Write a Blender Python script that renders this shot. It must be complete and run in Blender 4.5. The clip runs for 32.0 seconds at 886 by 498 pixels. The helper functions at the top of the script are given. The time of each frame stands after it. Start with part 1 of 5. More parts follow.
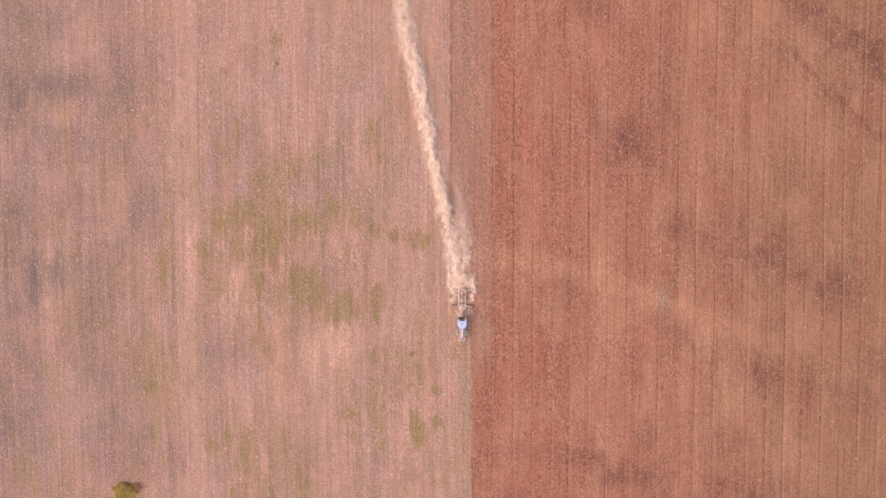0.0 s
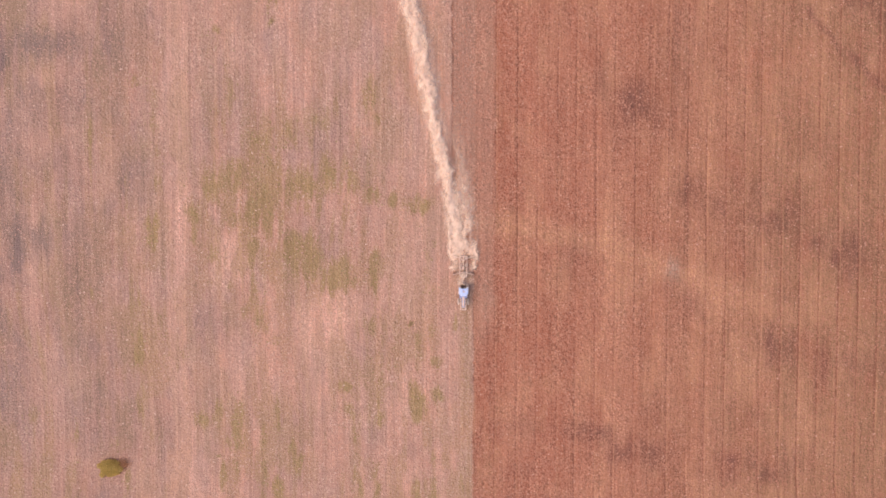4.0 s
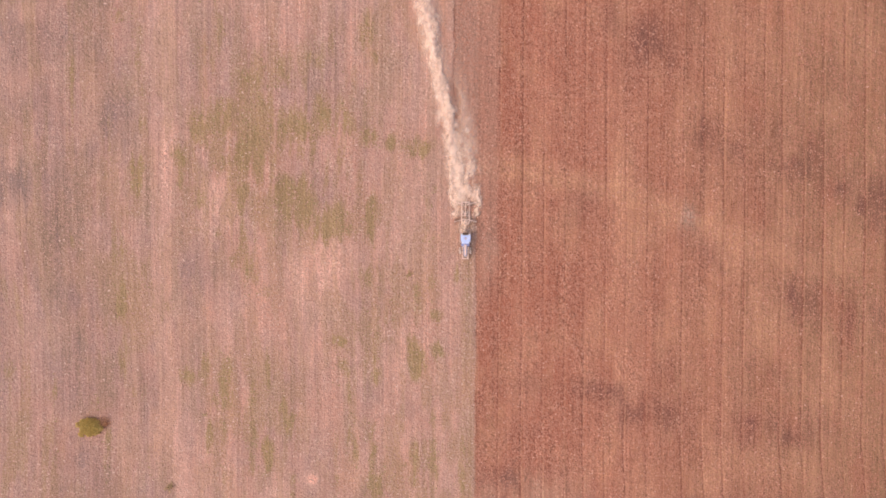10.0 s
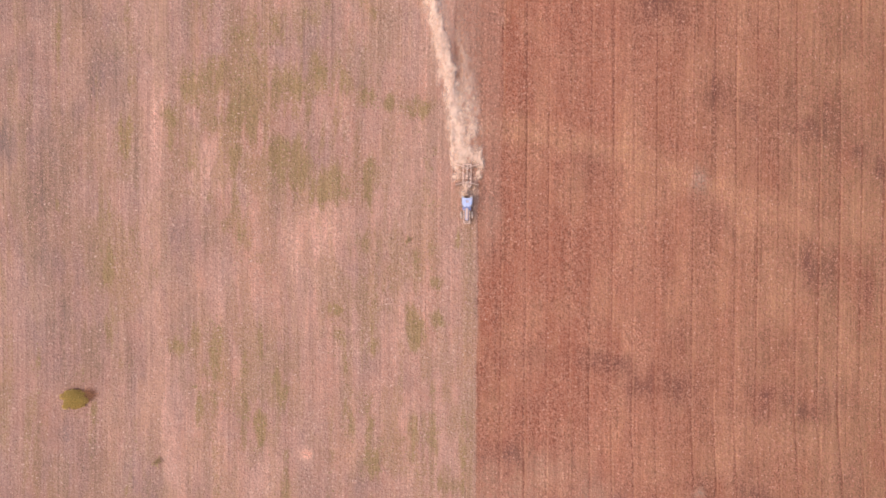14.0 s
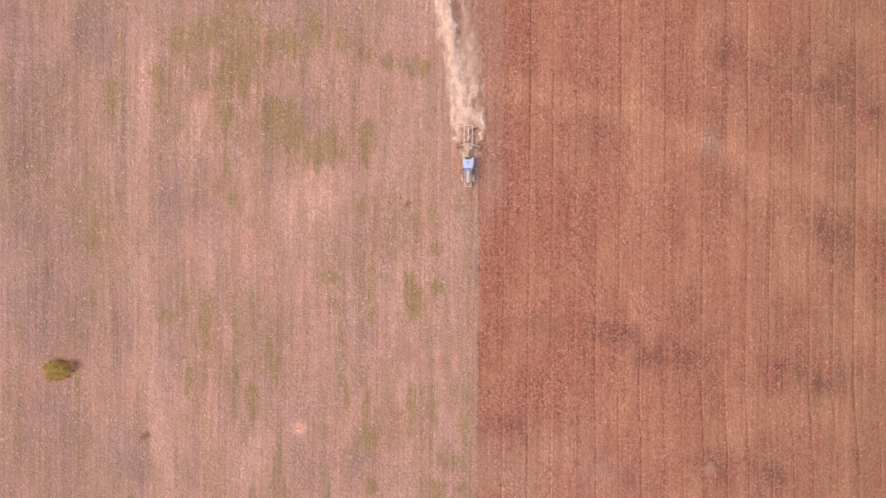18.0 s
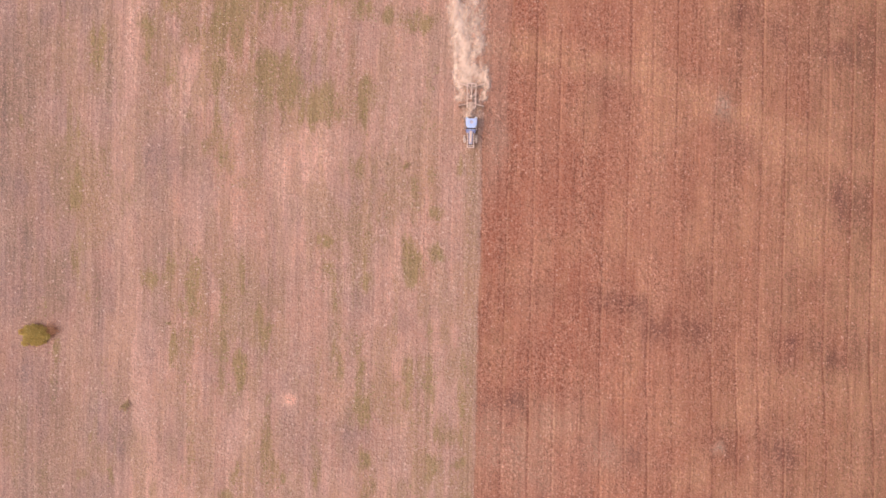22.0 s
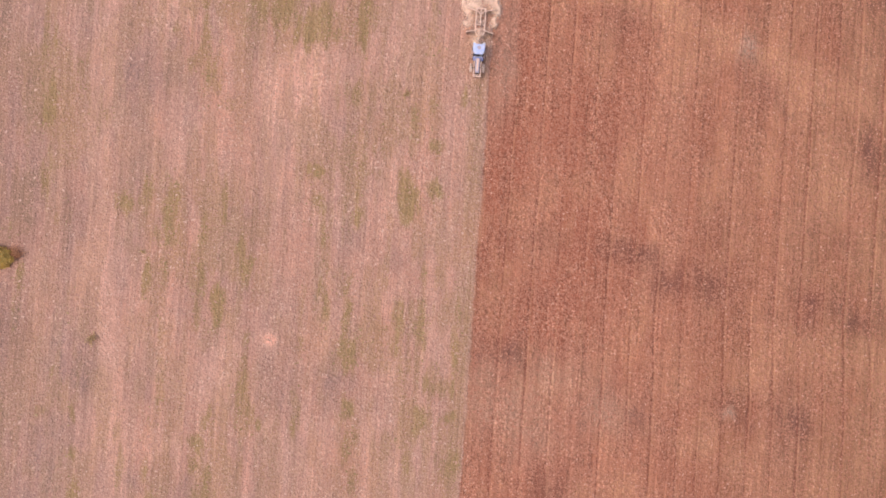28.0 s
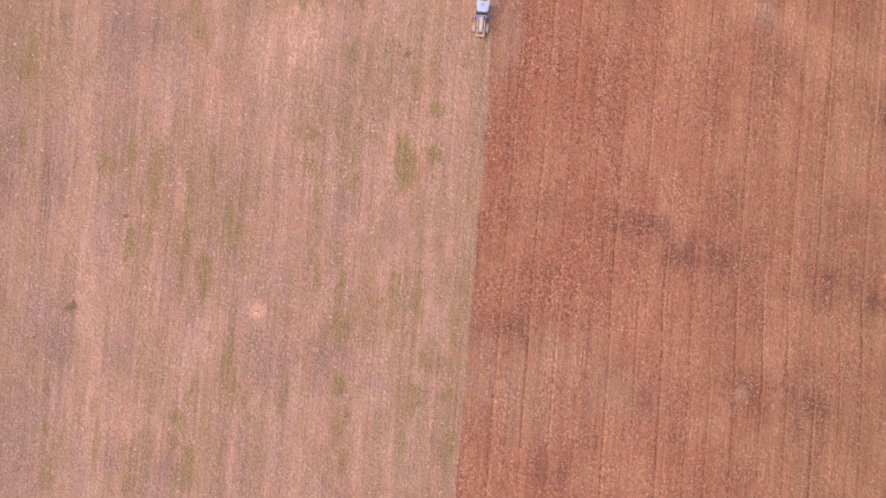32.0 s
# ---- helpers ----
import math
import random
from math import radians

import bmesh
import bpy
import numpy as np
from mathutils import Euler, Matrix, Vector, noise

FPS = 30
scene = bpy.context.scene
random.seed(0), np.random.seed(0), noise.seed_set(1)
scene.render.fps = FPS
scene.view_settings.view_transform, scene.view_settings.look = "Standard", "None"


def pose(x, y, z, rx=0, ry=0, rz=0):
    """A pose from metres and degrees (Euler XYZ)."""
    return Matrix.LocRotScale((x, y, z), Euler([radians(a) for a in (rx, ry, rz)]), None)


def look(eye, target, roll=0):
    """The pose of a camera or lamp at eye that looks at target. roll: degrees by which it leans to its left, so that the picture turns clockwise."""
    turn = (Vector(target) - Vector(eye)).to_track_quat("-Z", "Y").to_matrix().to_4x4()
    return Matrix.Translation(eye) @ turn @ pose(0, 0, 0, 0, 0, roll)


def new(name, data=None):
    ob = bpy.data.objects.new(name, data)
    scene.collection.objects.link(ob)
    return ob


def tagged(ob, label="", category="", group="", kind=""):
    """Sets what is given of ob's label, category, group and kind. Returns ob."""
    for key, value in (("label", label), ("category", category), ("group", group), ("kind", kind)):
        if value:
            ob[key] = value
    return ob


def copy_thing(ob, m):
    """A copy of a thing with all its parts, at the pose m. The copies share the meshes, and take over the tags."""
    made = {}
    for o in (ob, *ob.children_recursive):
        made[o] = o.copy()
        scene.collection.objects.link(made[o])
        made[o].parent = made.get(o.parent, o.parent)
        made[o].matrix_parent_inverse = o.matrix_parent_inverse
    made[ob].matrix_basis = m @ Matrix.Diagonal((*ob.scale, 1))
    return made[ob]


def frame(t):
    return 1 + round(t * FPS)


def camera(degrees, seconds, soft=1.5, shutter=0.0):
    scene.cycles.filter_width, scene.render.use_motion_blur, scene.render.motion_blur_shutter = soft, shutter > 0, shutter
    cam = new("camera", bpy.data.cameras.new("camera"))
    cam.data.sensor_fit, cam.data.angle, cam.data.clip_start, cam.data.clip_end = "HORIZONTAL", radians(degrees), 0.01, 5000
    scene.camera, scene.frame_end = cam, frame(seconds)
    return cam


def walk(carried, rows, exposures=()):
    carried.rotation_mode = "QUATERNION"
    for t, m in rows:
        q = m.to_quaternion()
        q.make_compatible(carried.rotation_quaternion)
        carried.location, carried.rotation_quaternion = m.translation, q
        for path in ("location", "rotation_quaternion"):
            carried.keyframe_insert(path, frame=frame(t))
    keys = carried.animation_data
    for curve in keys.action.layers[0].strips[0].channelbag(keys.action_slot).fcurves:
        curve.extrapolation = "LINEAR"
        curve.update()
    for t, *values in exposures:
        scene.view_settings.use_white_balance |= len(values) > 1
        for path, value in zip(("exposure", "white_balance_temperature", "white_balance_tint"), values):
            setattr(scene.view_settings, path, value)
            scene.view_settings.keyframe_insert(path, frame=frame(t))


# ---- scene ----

# ---------------- camera ----------------
cam = camera(73.7, 32.0, soft=1.62)
walk(cam, [
    (0, pose(-0.00, 0.00, 107.84, -3.180, 0.514, 0.000)),
    (1, pose(-0.14, -1.73, 106.90, -3.008, 0.469, 0.042)),
    (2, pose(-0.26, -3.51, 105.91, -2.867, 0.418, 0.073)),
    (3, pose(-0.35, -5.36, 104.96, -2.771, 0.384, 0.099)),
    (3.5, pose(-0.39, -6.29, 104.49, -2.727, 0.371, 0.108)),
    (5.5, pose(-0.43, -9.90, 102.60, -2.540, 0.393, 0.153)),
    (6, pose(-0.42, -10.79, 102.14, -2.485, 0.418, 0.163)),
    (7, pose(-0.34, -12.53, 101.21, -2.359, 0.464, 0.181)),
    (8, pose(-0.26, -14.23, 100.29, -2.216, 0.528, 0.212)),
    (9, pose(-0.16, -15.97, 99.35, -2.081, 0.590, 0.269)),
    (10, pose(-0.07, -17.72, 98.40, -1.958, 0.657, 0.306)),
    (11, pose(0.01, -19.43, 97.44, -1.839, 0.714, 0.341)),
    (12, pose(0.03, -21.09, 96.51, -1.710, 0.754, 0.363)),
    (13, pose(0.00, -22.71, 95.58, -1.569, 0.756, 0.386)),
    (14, pose(-0.05, -24.36, 94.60, -1.445, 0.719, 0.439)),
    (14.5, pose(-0.06, -25.19, 94.13, -1.382, 0.689, 0.465)),
    (16.5, pose(-0.26, -28.34, 92.43, -1.112, 0.585, 0.494)),
    (17, pose(-0.32, -29.11, 91.97, -1.056, 0.543, 0.503)),
    (18, pose(-0.48, -30.65, 90.95, -0.958, 0.456, 0.532)),
    (19, pose(-0.65, -32.13, 89.90, -0.888, 0.365, 0.585)),
    (20, pose(-0.78, -33.52, 88.85, -0.832, 0.261, 0.730)),
    (21, pose(-0.88, -34.83, 87.90, -0.795, 0.166, 1.001)),
    (22, pose(-0.99, -36.20, 86.89, -0.800, 0.084, 1.416)),
    (23, pose(-1.06, -37.55, 85.86, -0.787, -0.006, 1.881)),
    (24, pose(-1.11, -38.91, 84.83, -0.728, -0.079, 2.353)),
    (25, pose(-1.12, -40.37, 83.81, -0.630, -0.116, 2.875)),
    (25.5, pose(-1.10, -41.13, 83.29, -0.571, -0.136, 3.120)),
    (27.5, pose(-0.77, -44.79, 81.37, -0.313, -0.190, 3.884)),
    (28, pose(-0.70, -45.71, 80.88, -0.289, -0.216, 4.051)),
    (29, pose(-0.61, -47.39, 79.91, -0.222, -0.268, 4.367)),
    (30, pose(-0.63, -48.61, 78.89, -0.066, -0.325, 4.582)),
    (31, pose(-0.65, -49.62, 77.82, 0.133, -0.421, 4.686)),
    (32, pose(-0.64, -50.67, 76.78, 0.318, -0.549, 4.762)),
], exposures=[(0, 0.62), (32, 0.62)])

# ---------------- light: hazy, mostly overcast day ----------------
world = bpy.data.worlds.new("sky")
scene.world = world
world.use_nodes = True
wn = world.node_tree.nodes
sky = wn.new("ShaderNodeTexSky")
sky.sky_type = "NISHITA"
sky.sun_disc = False
sky.sun_elevation = radians(62)
sky.sun_rotation = radians(250)
sky.dust_density = 1.6
sky.air_density = 0.6
sky.ozone_density = 0.5
wn["Background"].inputs[1].default_value = 0.15
world.node_tree.links.new(sky.outputs[0], wn["Background"].inputs[0])
sun_data = bpy.data.lights.new("sun", "SUN")
sun_data.energy = 1.5
sun_data.angle = radians(60)
sun_data.color = (1.0, 0.835, 0.62)
sun = new("sun", sun_data)
SUN_EL, SUN_AZ = radians(62), radians(250)
sun_dir = Vector((math.sin(SUN_AZ) * math.cos(SUN_EL), math.cos(SUN_AZ) * math.cos(SUN_EL), math.sin(SUN_EL)))
sun.matrix_world = look(sun_dir * 300, (0, 0, 0))

# ---------------- where things stand ----------------
TRACTOR = (2.5, -19.35)      # under the middle of the cab roof; it drives towards -y
EDGE = 4.35                 # line between stubble and tilled soil
LAP = 3.44                  # width of one pass of the harrow
PASS = (0.45, 4.35)         # strip that the harrow is just tilling
TILL_FROM = TRACTOR[1] + 3.0


# ---------------- smooth noise on arrays ----------------
RNG = np.random.default_rng(7)
TABLE = RNG.random((256, 256))


def value_noise(x, y):
    xi, yi = np.floor(x).astype(int), np.floor(y).astype(int)
    u, v = x - xi, y - yi
    u, v = u * u * (3 - 2 * u), v * v * (3 - 2 * v)
    a, b = TABLE[xi % 256, yi % 256], TABLE[(xi + 1) % 256, yi % 256]
    c, d = TABLE[xi % 256, (yi + 1) % 256], TABLE[(xi + 1) % 256, (yi + 1) % 256]
    return (a * (1 - u) + b * u) * (1 - v) + (c * (1 - u) + d * u) * v


def fbm(x, y, octaves=3):
    total, size, weight = 0.0, 1.0, 0.0
    for k in range(octaves):
        total = total + value_noise(x * 2 ** k + 17.3 * k, y * 2 ** k + 5.1 * k) * size
        weight += size
        size *= 0.5
    return total / weight


def step01(v, lo, hi):
    t = np.clip((v - lo) / (hi - lo), 0, 1)
    return t * t * (3 - 2 * t)


# patches of the field, from north to south: x, y, half width, half length, strength
WEEDS_NORTH = ((-30.9, 31.0, 1.7, 1.7, 0.50), (-31.0, 27.2, 0.7, 0.7, 0.50), (-40.5, 25.8, 0.8, 0.8, 0.50), (-41.8, 23.3, 2.0, 3.9, 0.20), (-54.3, 17.3, 1.1, 1.1, 0.40),
    (-38.5, 15.6, 1.1, 5.1, 0.35), (-13.8, 14.4, 1.2, 5.5, 0.40), (-20.8, 11.7, 3.0, 3.0, 0.30), (-40.6, 11.7, 2.5, 3.0, 0.25), (-51.8, 11.7, 1.3, 5.1, 0.30),
    (-12.5, 10.3, 0.8, 1.5, 0.70), (-52.2, 10.0, 1.1, 2.3, 0.30), (-23.8, 9.7, 1.0, 1.5, 0.50), (-27.7, 8.1, 1.9, 2.3, 0.50), (-31.9, 7.2, 1.7, 1.7, 0.50),
    (-33.2, 6.5, 1.7, 1.6, 0.60), (-51.2, 6.0, 1.1, 4.5, 0.25), (-32.9, 5.9, 2.6, 3.0, 0.50), (-62.9, 5.1, 0.4, 5.4, 0.60),)
WEEDS_UPPER = ((-31.5, 2.7, 1.0, 2.0, 0.50), (-38.8, 0.4, 3.4, 2.8, 0.70), (-21.1, 0.3, 1.3, 2.5, 0.80), (-17.0, -0.2, 1.3, 2.5, 0.80), (-26.1, -0.3, 1.4, 1.4, 0.80),
    (-24.9, -0.8, 1.5, 1.5, 0.70), (-51.2, -0.8, 0.9, 2.1, 0.50), (-27.7, -1.2, 0.9, 0.9, 0.70), (-41.2, -1.3, 1.8, 2.5, 0.70), (-32.6, -2.4, 1.7, 3.4, 0.80),
    (-13.5, -2.7, 1.5, 1.3, 0.60), (-9.9, -3.2, 0.9, 1.1, 0.90), (-5.1, -4.2, 3.0, 1.5, 0.55), (-56.6, -4.9, 0.4, 5.1, 0.30), (-32.0, -5.3, 0.9, 4.1, 1.00),
    (-34.4, -5.8, 1.1, 3.0, 0.90), (-45.1, -6.4, 1.1, 1.3, 0.80), (-38.3, -7.9, 1.2, 1.9, 0.40), (-45.3, -8.3, 0.8, 2.3, 0.50),)
WEEDS_CROSS = ((-52.2, -9.3, 1.1, 2.5, 0.80), (-57.3, -9.5, 0.8, 1.7, 0.35), (-2.6, -10.7, 0.5, 1.5, 0.50), (-34.7, -12.8, 0.9, 3.0, 0.90), (-41.7, -12.9, 1.0, 1.5, 0.50),
    (-27.5, -13.4, 1.5, 3.0, 0.90), (-3.6, -13.7, 0.6, 5.1, 0.40), (-24.1, -13.9, 1.5, 3.5, 0.80), (-13.4, -16.3, 1.3, 3.5, 0.80), (-19.9, -17.0, 3.2, 2.3, 0.85),
    (-42.3, -18.2, 0.7, 0.9, 0.40), (-3.8, -18.8, 1.0, 3.0, 0.45), (-38.9, -18.8, 0.8, 0.9, 0.50), (-34.7, -19.6, 0.6, 2.4, 0.50), (-63.2, -19.8, 0.4, 1.4, 0.40),
    (-54.9, -21.6, 1.1, 2.0, 0.40), (-56.3, -22.6, 0.4, 5.7, 0.50), (-35.2, -23.1, 1.5, 2.0, 0.50), (-33.6, -24.4, 1.4, 3.1, 0.45),)
WEEDS_MIDDLE = ((1.1, -24.9, 0.6, 1.9, 0.40), (-51.2, -25.5, 0.8, 2.6, 0.40), (-13.8, -26.0, 0.8, 1.4, 0.60), (-3.2, -26.3, 0.6, 3.8, 0.40), (-30.9, -28.0, 1.4, 1.4, 0.30),
    (-12.4, -28.8, 1.2, 4.7, 0.50), (-5.5, -29.7, 0.8, 2.8, 0.50), (-55.2, -30.5, 0.9, 2.8, 0.90), (-47.5, -31.0, 1.4, 2.4, 0.30), (-10.0, -31.1, 0.9, 2.4, 0.40),
    (-2.4, -32.0, 0.9, 1.4, 0.80), (-10.3, -36.3, 1.2, 0.9, 0.50), (-18.2, -36.4, 1.2, 0.8, 0.80), (-12.6, -36.8, 1.4, 2.8, 0.50), (-2.1, -38.3, 0.9, 1.2, 0.90),
    (-5.8, -39.5, 1.2, 2.6, 1.00), (-55.0, -39.8, 1.1, 3.7, 0.50), (-81.0, -41.0, 1.1, 2.3, 0.30), (-18.2, -41.1, 1.4, 1.9, 0.40),)
WEEDS_CENTRE = ((-41.1, -41.6, 1.1, 2.1, 0.60), (-74.9, -42.1, 1.1, 1.7, 0.35), (-13.0, -42.4, 1.2, 1.9, 0.55), (-30.7, -42.6, 0.7, 3.6, 0.50), (-44.2, -43.3, 1.1, 1.8, 0.60),
    (-37.9, -44.5, 1.2, 3.6, 0.85), (-51.5, -44.8, 0.7, 1.9, 0.30), (-53.9, -44.9, 0.9, 2.3, 0.30), (-33.2, -46.1, 0.6, 3.7, 0.50), (-66.8, -46.9, 0.7, 2.8, 0.40),
    (-59.5, -48.2, 0.9, 1.4, 0.35), (-16.7, -48.6, 0.6, 4.7, 0.50), (-27.5, -49.7, 1.2, 2.1, 0.80), (-2.6, -51.2, 0.4, 2.3, 0.40), (-16.8, -51.7, 0.4, 2.5, 0.60),
    (-13.4, -52.2, 1.0, 2.5, 0.40), (-38.2, -52.5, 0.6, 2.4, 0.70), (-33.3, -53.0, 0.8, 3.6, 0.65), (-67.0, -53.5, 0.7, 3.7, 0.30),)
WEEDS_LOWER = ((-40.3, -53.6, 0.7, 2.4, 0.70), (-57.5, -54.5, 0.6, 2.5, 0.50), (-16.1, -54.7, 0.7, 2.8, 0.50), (-19.0, -54.7, 0.6, 3.7, 0.35), (-5.6, -56.0, 0.7, 0.9, 0.70),
    (-30.7, -56.4, 0.8, 2.8, 1.00), (-5.6, -56.6, 0.8, 2.5, 0.60), (-2.6, -56.8, 0.8, 3.7, 0.75), (-50.8, -56.9, 0.8, 3.3, 0.30), (-12.8, -57.3, 0.7, 2.6, 0.60),
    (-58.3, -58.1, 0.4, 4.2, 0.30), (-33.3, -58.4, 0.6, 1.7, 0.50), (-38.0, -59.2, 0.5, 1.7, 0.40), (2.1, -59.3, 0.8, 6.2, 0.45), (-10.3, -59.4, 0.8, 2.5, 0.50),
    (-5.7, -59.9, 0.8, 2.5, 0.50), (-7.6, -60.2, 0.9, 2.8, 0.30), (-26.1, -60.3, 0.8, 0.8, 0.40), (-19.1, -60.4, 0.5, 1.9, 0.40),)
WEEDS_BELOW = ((-12.5, -61.3, 1.2, 2.4, 0.80), (-4.3, -63.0, 1.9, 2.8, 0.30), (-0.4, -64.1, 2.1, 1.7, 0.50), (-37.8, -64.5, 0.5, 1.2, 0.50), (0.9, -64.8, 0.5, 1.4, 0.60),
    (2.2, -65.9, 0.6, 1.7, 0.60), (-52.5, -66.5, 0.4, 0.8, 0.50), (-37.7, -67.3, 0.7, 3.7, 0.40), (-26.4, -67.4, 0.6, 1.7, 0.40), (-26.4, -68.0, 1.2, 4.7, 0.40),
    (-12.1, -69.0, 1.0, 1.5, 0.70), (2.1, -69.3, 0.9, 0.8, 0.80), (-1.8, -69.4, 0.8, 1.4, 0.90), (-19.1, -70.1, 0.6, 4.1, 0.40), (-25.6, -71.0, 1.0, 2.5, 0.50),
    (-2.7, -71.3, 0.8, 1.7, 0.50), (-59.4, -71.4, 0.7, 1.9, 0.40), (-31.2, -71.5, 0.6, 1.7, 0.50), (-49.5, -72.1, 0.5, 1.7, 0.70),)
WEEDS_DEEP = ((-23.7, -72.1, 0.6, 0.8, 0.70), (-4.3, -72.3, 0.5, 2.5, 0.40), (-54.1, -72.4, 0.8, 1.2, 0.40), (1.5, -72.6, 1.0, 2.5, 0.40), (-39.1, -73.3, 0.6, 2.1, 0.30),
    (-43.0, -73.7, 0.5, 2.5, 0.40), (-11.6, -74.1, 1.0, 2.5, 0.45), (-3.3, -74.7, 0.6, 2.5, 0.45), (-32.3, -75.3, 1.0, 1.0, 0.60), (2.2, -75.9, 1.7, 2.1, 0.65),
    (5.6, -76.1, 0.6, 0.8, 0.50), (-49.3, -77.5, 0.8, 0.8, 0.60), (-32.6, -77.8, 0.6, 1.2, 0.50), (-10.9, -78.6, 0.8, 3.3, 0.45), (-42.5, -80.2, 0.5, 4.1, 0.55),
    (-39.0, -80.4, 0.5, 2.5, 0.40), (-30.0, -80.9, 1.0, 3.3, 0.60), (-31.7, -83.1, 1.0, 1.7, 0.50), (-48.2, -83.6, 0.8, 2.5, 0.60),)
WEEDS_SOUTH = ((-38.1, -83.6, 0.8, 1.7, 0.50),)
BROAD = ((-29, -4, 15, 14, 0.8), (-12, -32, 9, 16, 0.5), (-33, -48, 9, 14, 0.5), (-4, -62, 8, 18, 0.6), (-54, -26, 7, 18, 0.5),
    (-13, 18, 8, 14, 0.35), (-48, 8, 8, 12, 0.35), (-30, -76, 12, 9, 0.45), (-50, -70, 8, 14, 0.4))
WEEDS = (WEEDS_NORTH, WEEDS_UPPER, WEEDS_CROSS, WEEDS_MIDDLE, WEEDS_CENTRE, WEEDS_LOWER, WEEDS_BELOW, WEEDS_DEEP, WEEDS_SOUTH,)
LITTER_NORTH = ((-75.7, 35.5, 5.1, 3.4, 0.35), (-58.3, 33.3, 4.0, 5.1, 0.21), (-43.2, 32.1, 2.8, 6.8, 0.21), (-73.0, 30.6, 2.8, 3.4, 0.35), (-54.0, 28.9, 3.4, 3.4, 0.17),
    (-56.9, 23.9, 4.5, 4.0, 0.45), (-32.2, 23.9, 1.7, 2.3, 0.25), (-71.6, 23.7, 4.0, 2.0, 0.85), (-77.9, 22.9, 3.4, 2.8, 0.70), (-41.7, 22.2, 2.3, 3.4, 0.18),
    (-61.5, 21.2, 2.8, 2.3, 0.27), (-79.1, 19.5, 2.3, 3.4, 0.50), (-70.6, 13.2, 6.1, 5.1, 0.30), (-58.4, 12.8, 1.2, 2.9, 0.40), (-39.1, 12.2, 3.4, 3.4, 0.30),
    (-41.2, 8.7, 3.0, 2.0, 0.30), (-37.0, 5.5, 2.8, 1.7, 0.30), (-23.3, 5.3, 3.0, 2.5, 0.50), (-68.5, 4.8, 1.5, 2.9, 0.50),)
LITTER_UPPER = ((-15.8, 4.3, 2.0, 1.5, 0.30), (-54.9, 2.1, 2.8, 2.9, 0.50), (-74.7, 1.5, 2.3, 2.3, 0.40), (-14.2, 0.3, 1.5, 1.5, 0.30), (-53.2, -0.0, 1.9, 2.8, 0.40),
    (-78.8, -0.2, 2.8, 3.4, 0.50), (-63.2, -0.6, 2.4, 2.8, 0.30), (-59.6, -4.9, 1.0, 1.3, 0.70), (-69.4, -8.0, 2.0, 2.0, 0.25), (-41.9, -10.6, 1.7, 3.4, 0.30),
    (-73.2, -10.6, 1.0, 1.4, 0.90), (-80.9, -10.6, 2.3, 4.5, 0.40), (-72.0, -11.6, 1.4, 2.3, 0.95), (-20.8, -11.8, 2.5, 3.0, 0.50), (-76.4, -12.3, 1.1, 3.7, 1.00),
    (-67.2, -13.5, 2.8, 3.4, 0.30), (-79.5, -17.0, 2.3, 2.3, 0.60), (-66.5, -18.2, 4.1, 5.1, 0.35), (-62.6, -18.4, 2.1, 2.6, 0.50),)
LITTER_CROSS = ((-60.0, -23.3, 2.3, 3.4, 0.30), (-42.1, -25.0, 2.8, 2.3, 0.45), (-78.7, -27.4, 2.3, 3.4, 0.35), (-64.6, -29.3, 2.8, 2.8, 0.45), (-81.4, -36.8, 2.8, 5.1, 0.50),
    (-66.1, -38.5, 1.9, 2.8, 0.30), (-62.2, -38.5, 1.7, 3.4, 0.30), (-43.6, -39.1, 1.9, 2.3, 0.35), (-52.0, -42.5, 1.9, 2.8, 0.30), (-57.7, -43.3, 1.7, 2.3, 0.35),
    (-25.7, -44.5, 2.8, 2.8, 0.25), (-50.2, -45.6, 1.4, 2.3, 0.40), (-12.5, -45.7, 1.4, 0.9, 0.35), (-60.0, -46.4, 2.3, 2.8, 0.30), (-6.8, -48.9, 1.4, 1.4, 0.40),
    (-8.2, -52.2, 2.8, 2.3, 0.25), (-29.0, -53.6, 1.3, 2.6, 0.45), (-62.3, -57.2, 1.4, 1.9, 0.40), (-59.5, -60.5, 1.9, 2.8, 0.35),)
LITTER_MIDDLE = ((-50.7, -62.2, 1.7, 1.2, 0.31), (-63.7, -62.9, 1.9, 1.9, 0.31), (-57.2, -63.6, 0.6, 4.1, 0.22), (-17.0, -64.5, 1.7, 1.7, 0.25), (-39.0, -64.6, 1.2, 1.7, 0.19),
    (-14.6, -65.2, 1.9, 1.7, 0.53), (-49.3, -65.7, 2.2, 1.9, 0.46), (-20.4, -66.2, 2.4, 2.4, 0.25), (-41.3, -66.9, 1.7, 1.7, 0.31), (-10.1, -66.9, 2.5, 2.1, 0.15),
    (-47.9, -67.4, 1.0, 0.8, 0.53), (-55.7, -72.6, 0.8, 2.5, 0.25), (-51.8, -75.2, 2.5, 1.7, 0.31), (-53.1, -79.4, 1.7, 2.5, 0.31), (-40.1, -81.3, 2.1, 1.2, 0.43),
    (-35.1, -81.7, 2.5, 1.7, 0.43), (-54.0, -83.6, 1.7, 1.7, 0.25),)
LITTER = (LITTER_NORTH, LITTER_UPPER, LITTER_CROSS, LITTER_MIDDLE,)
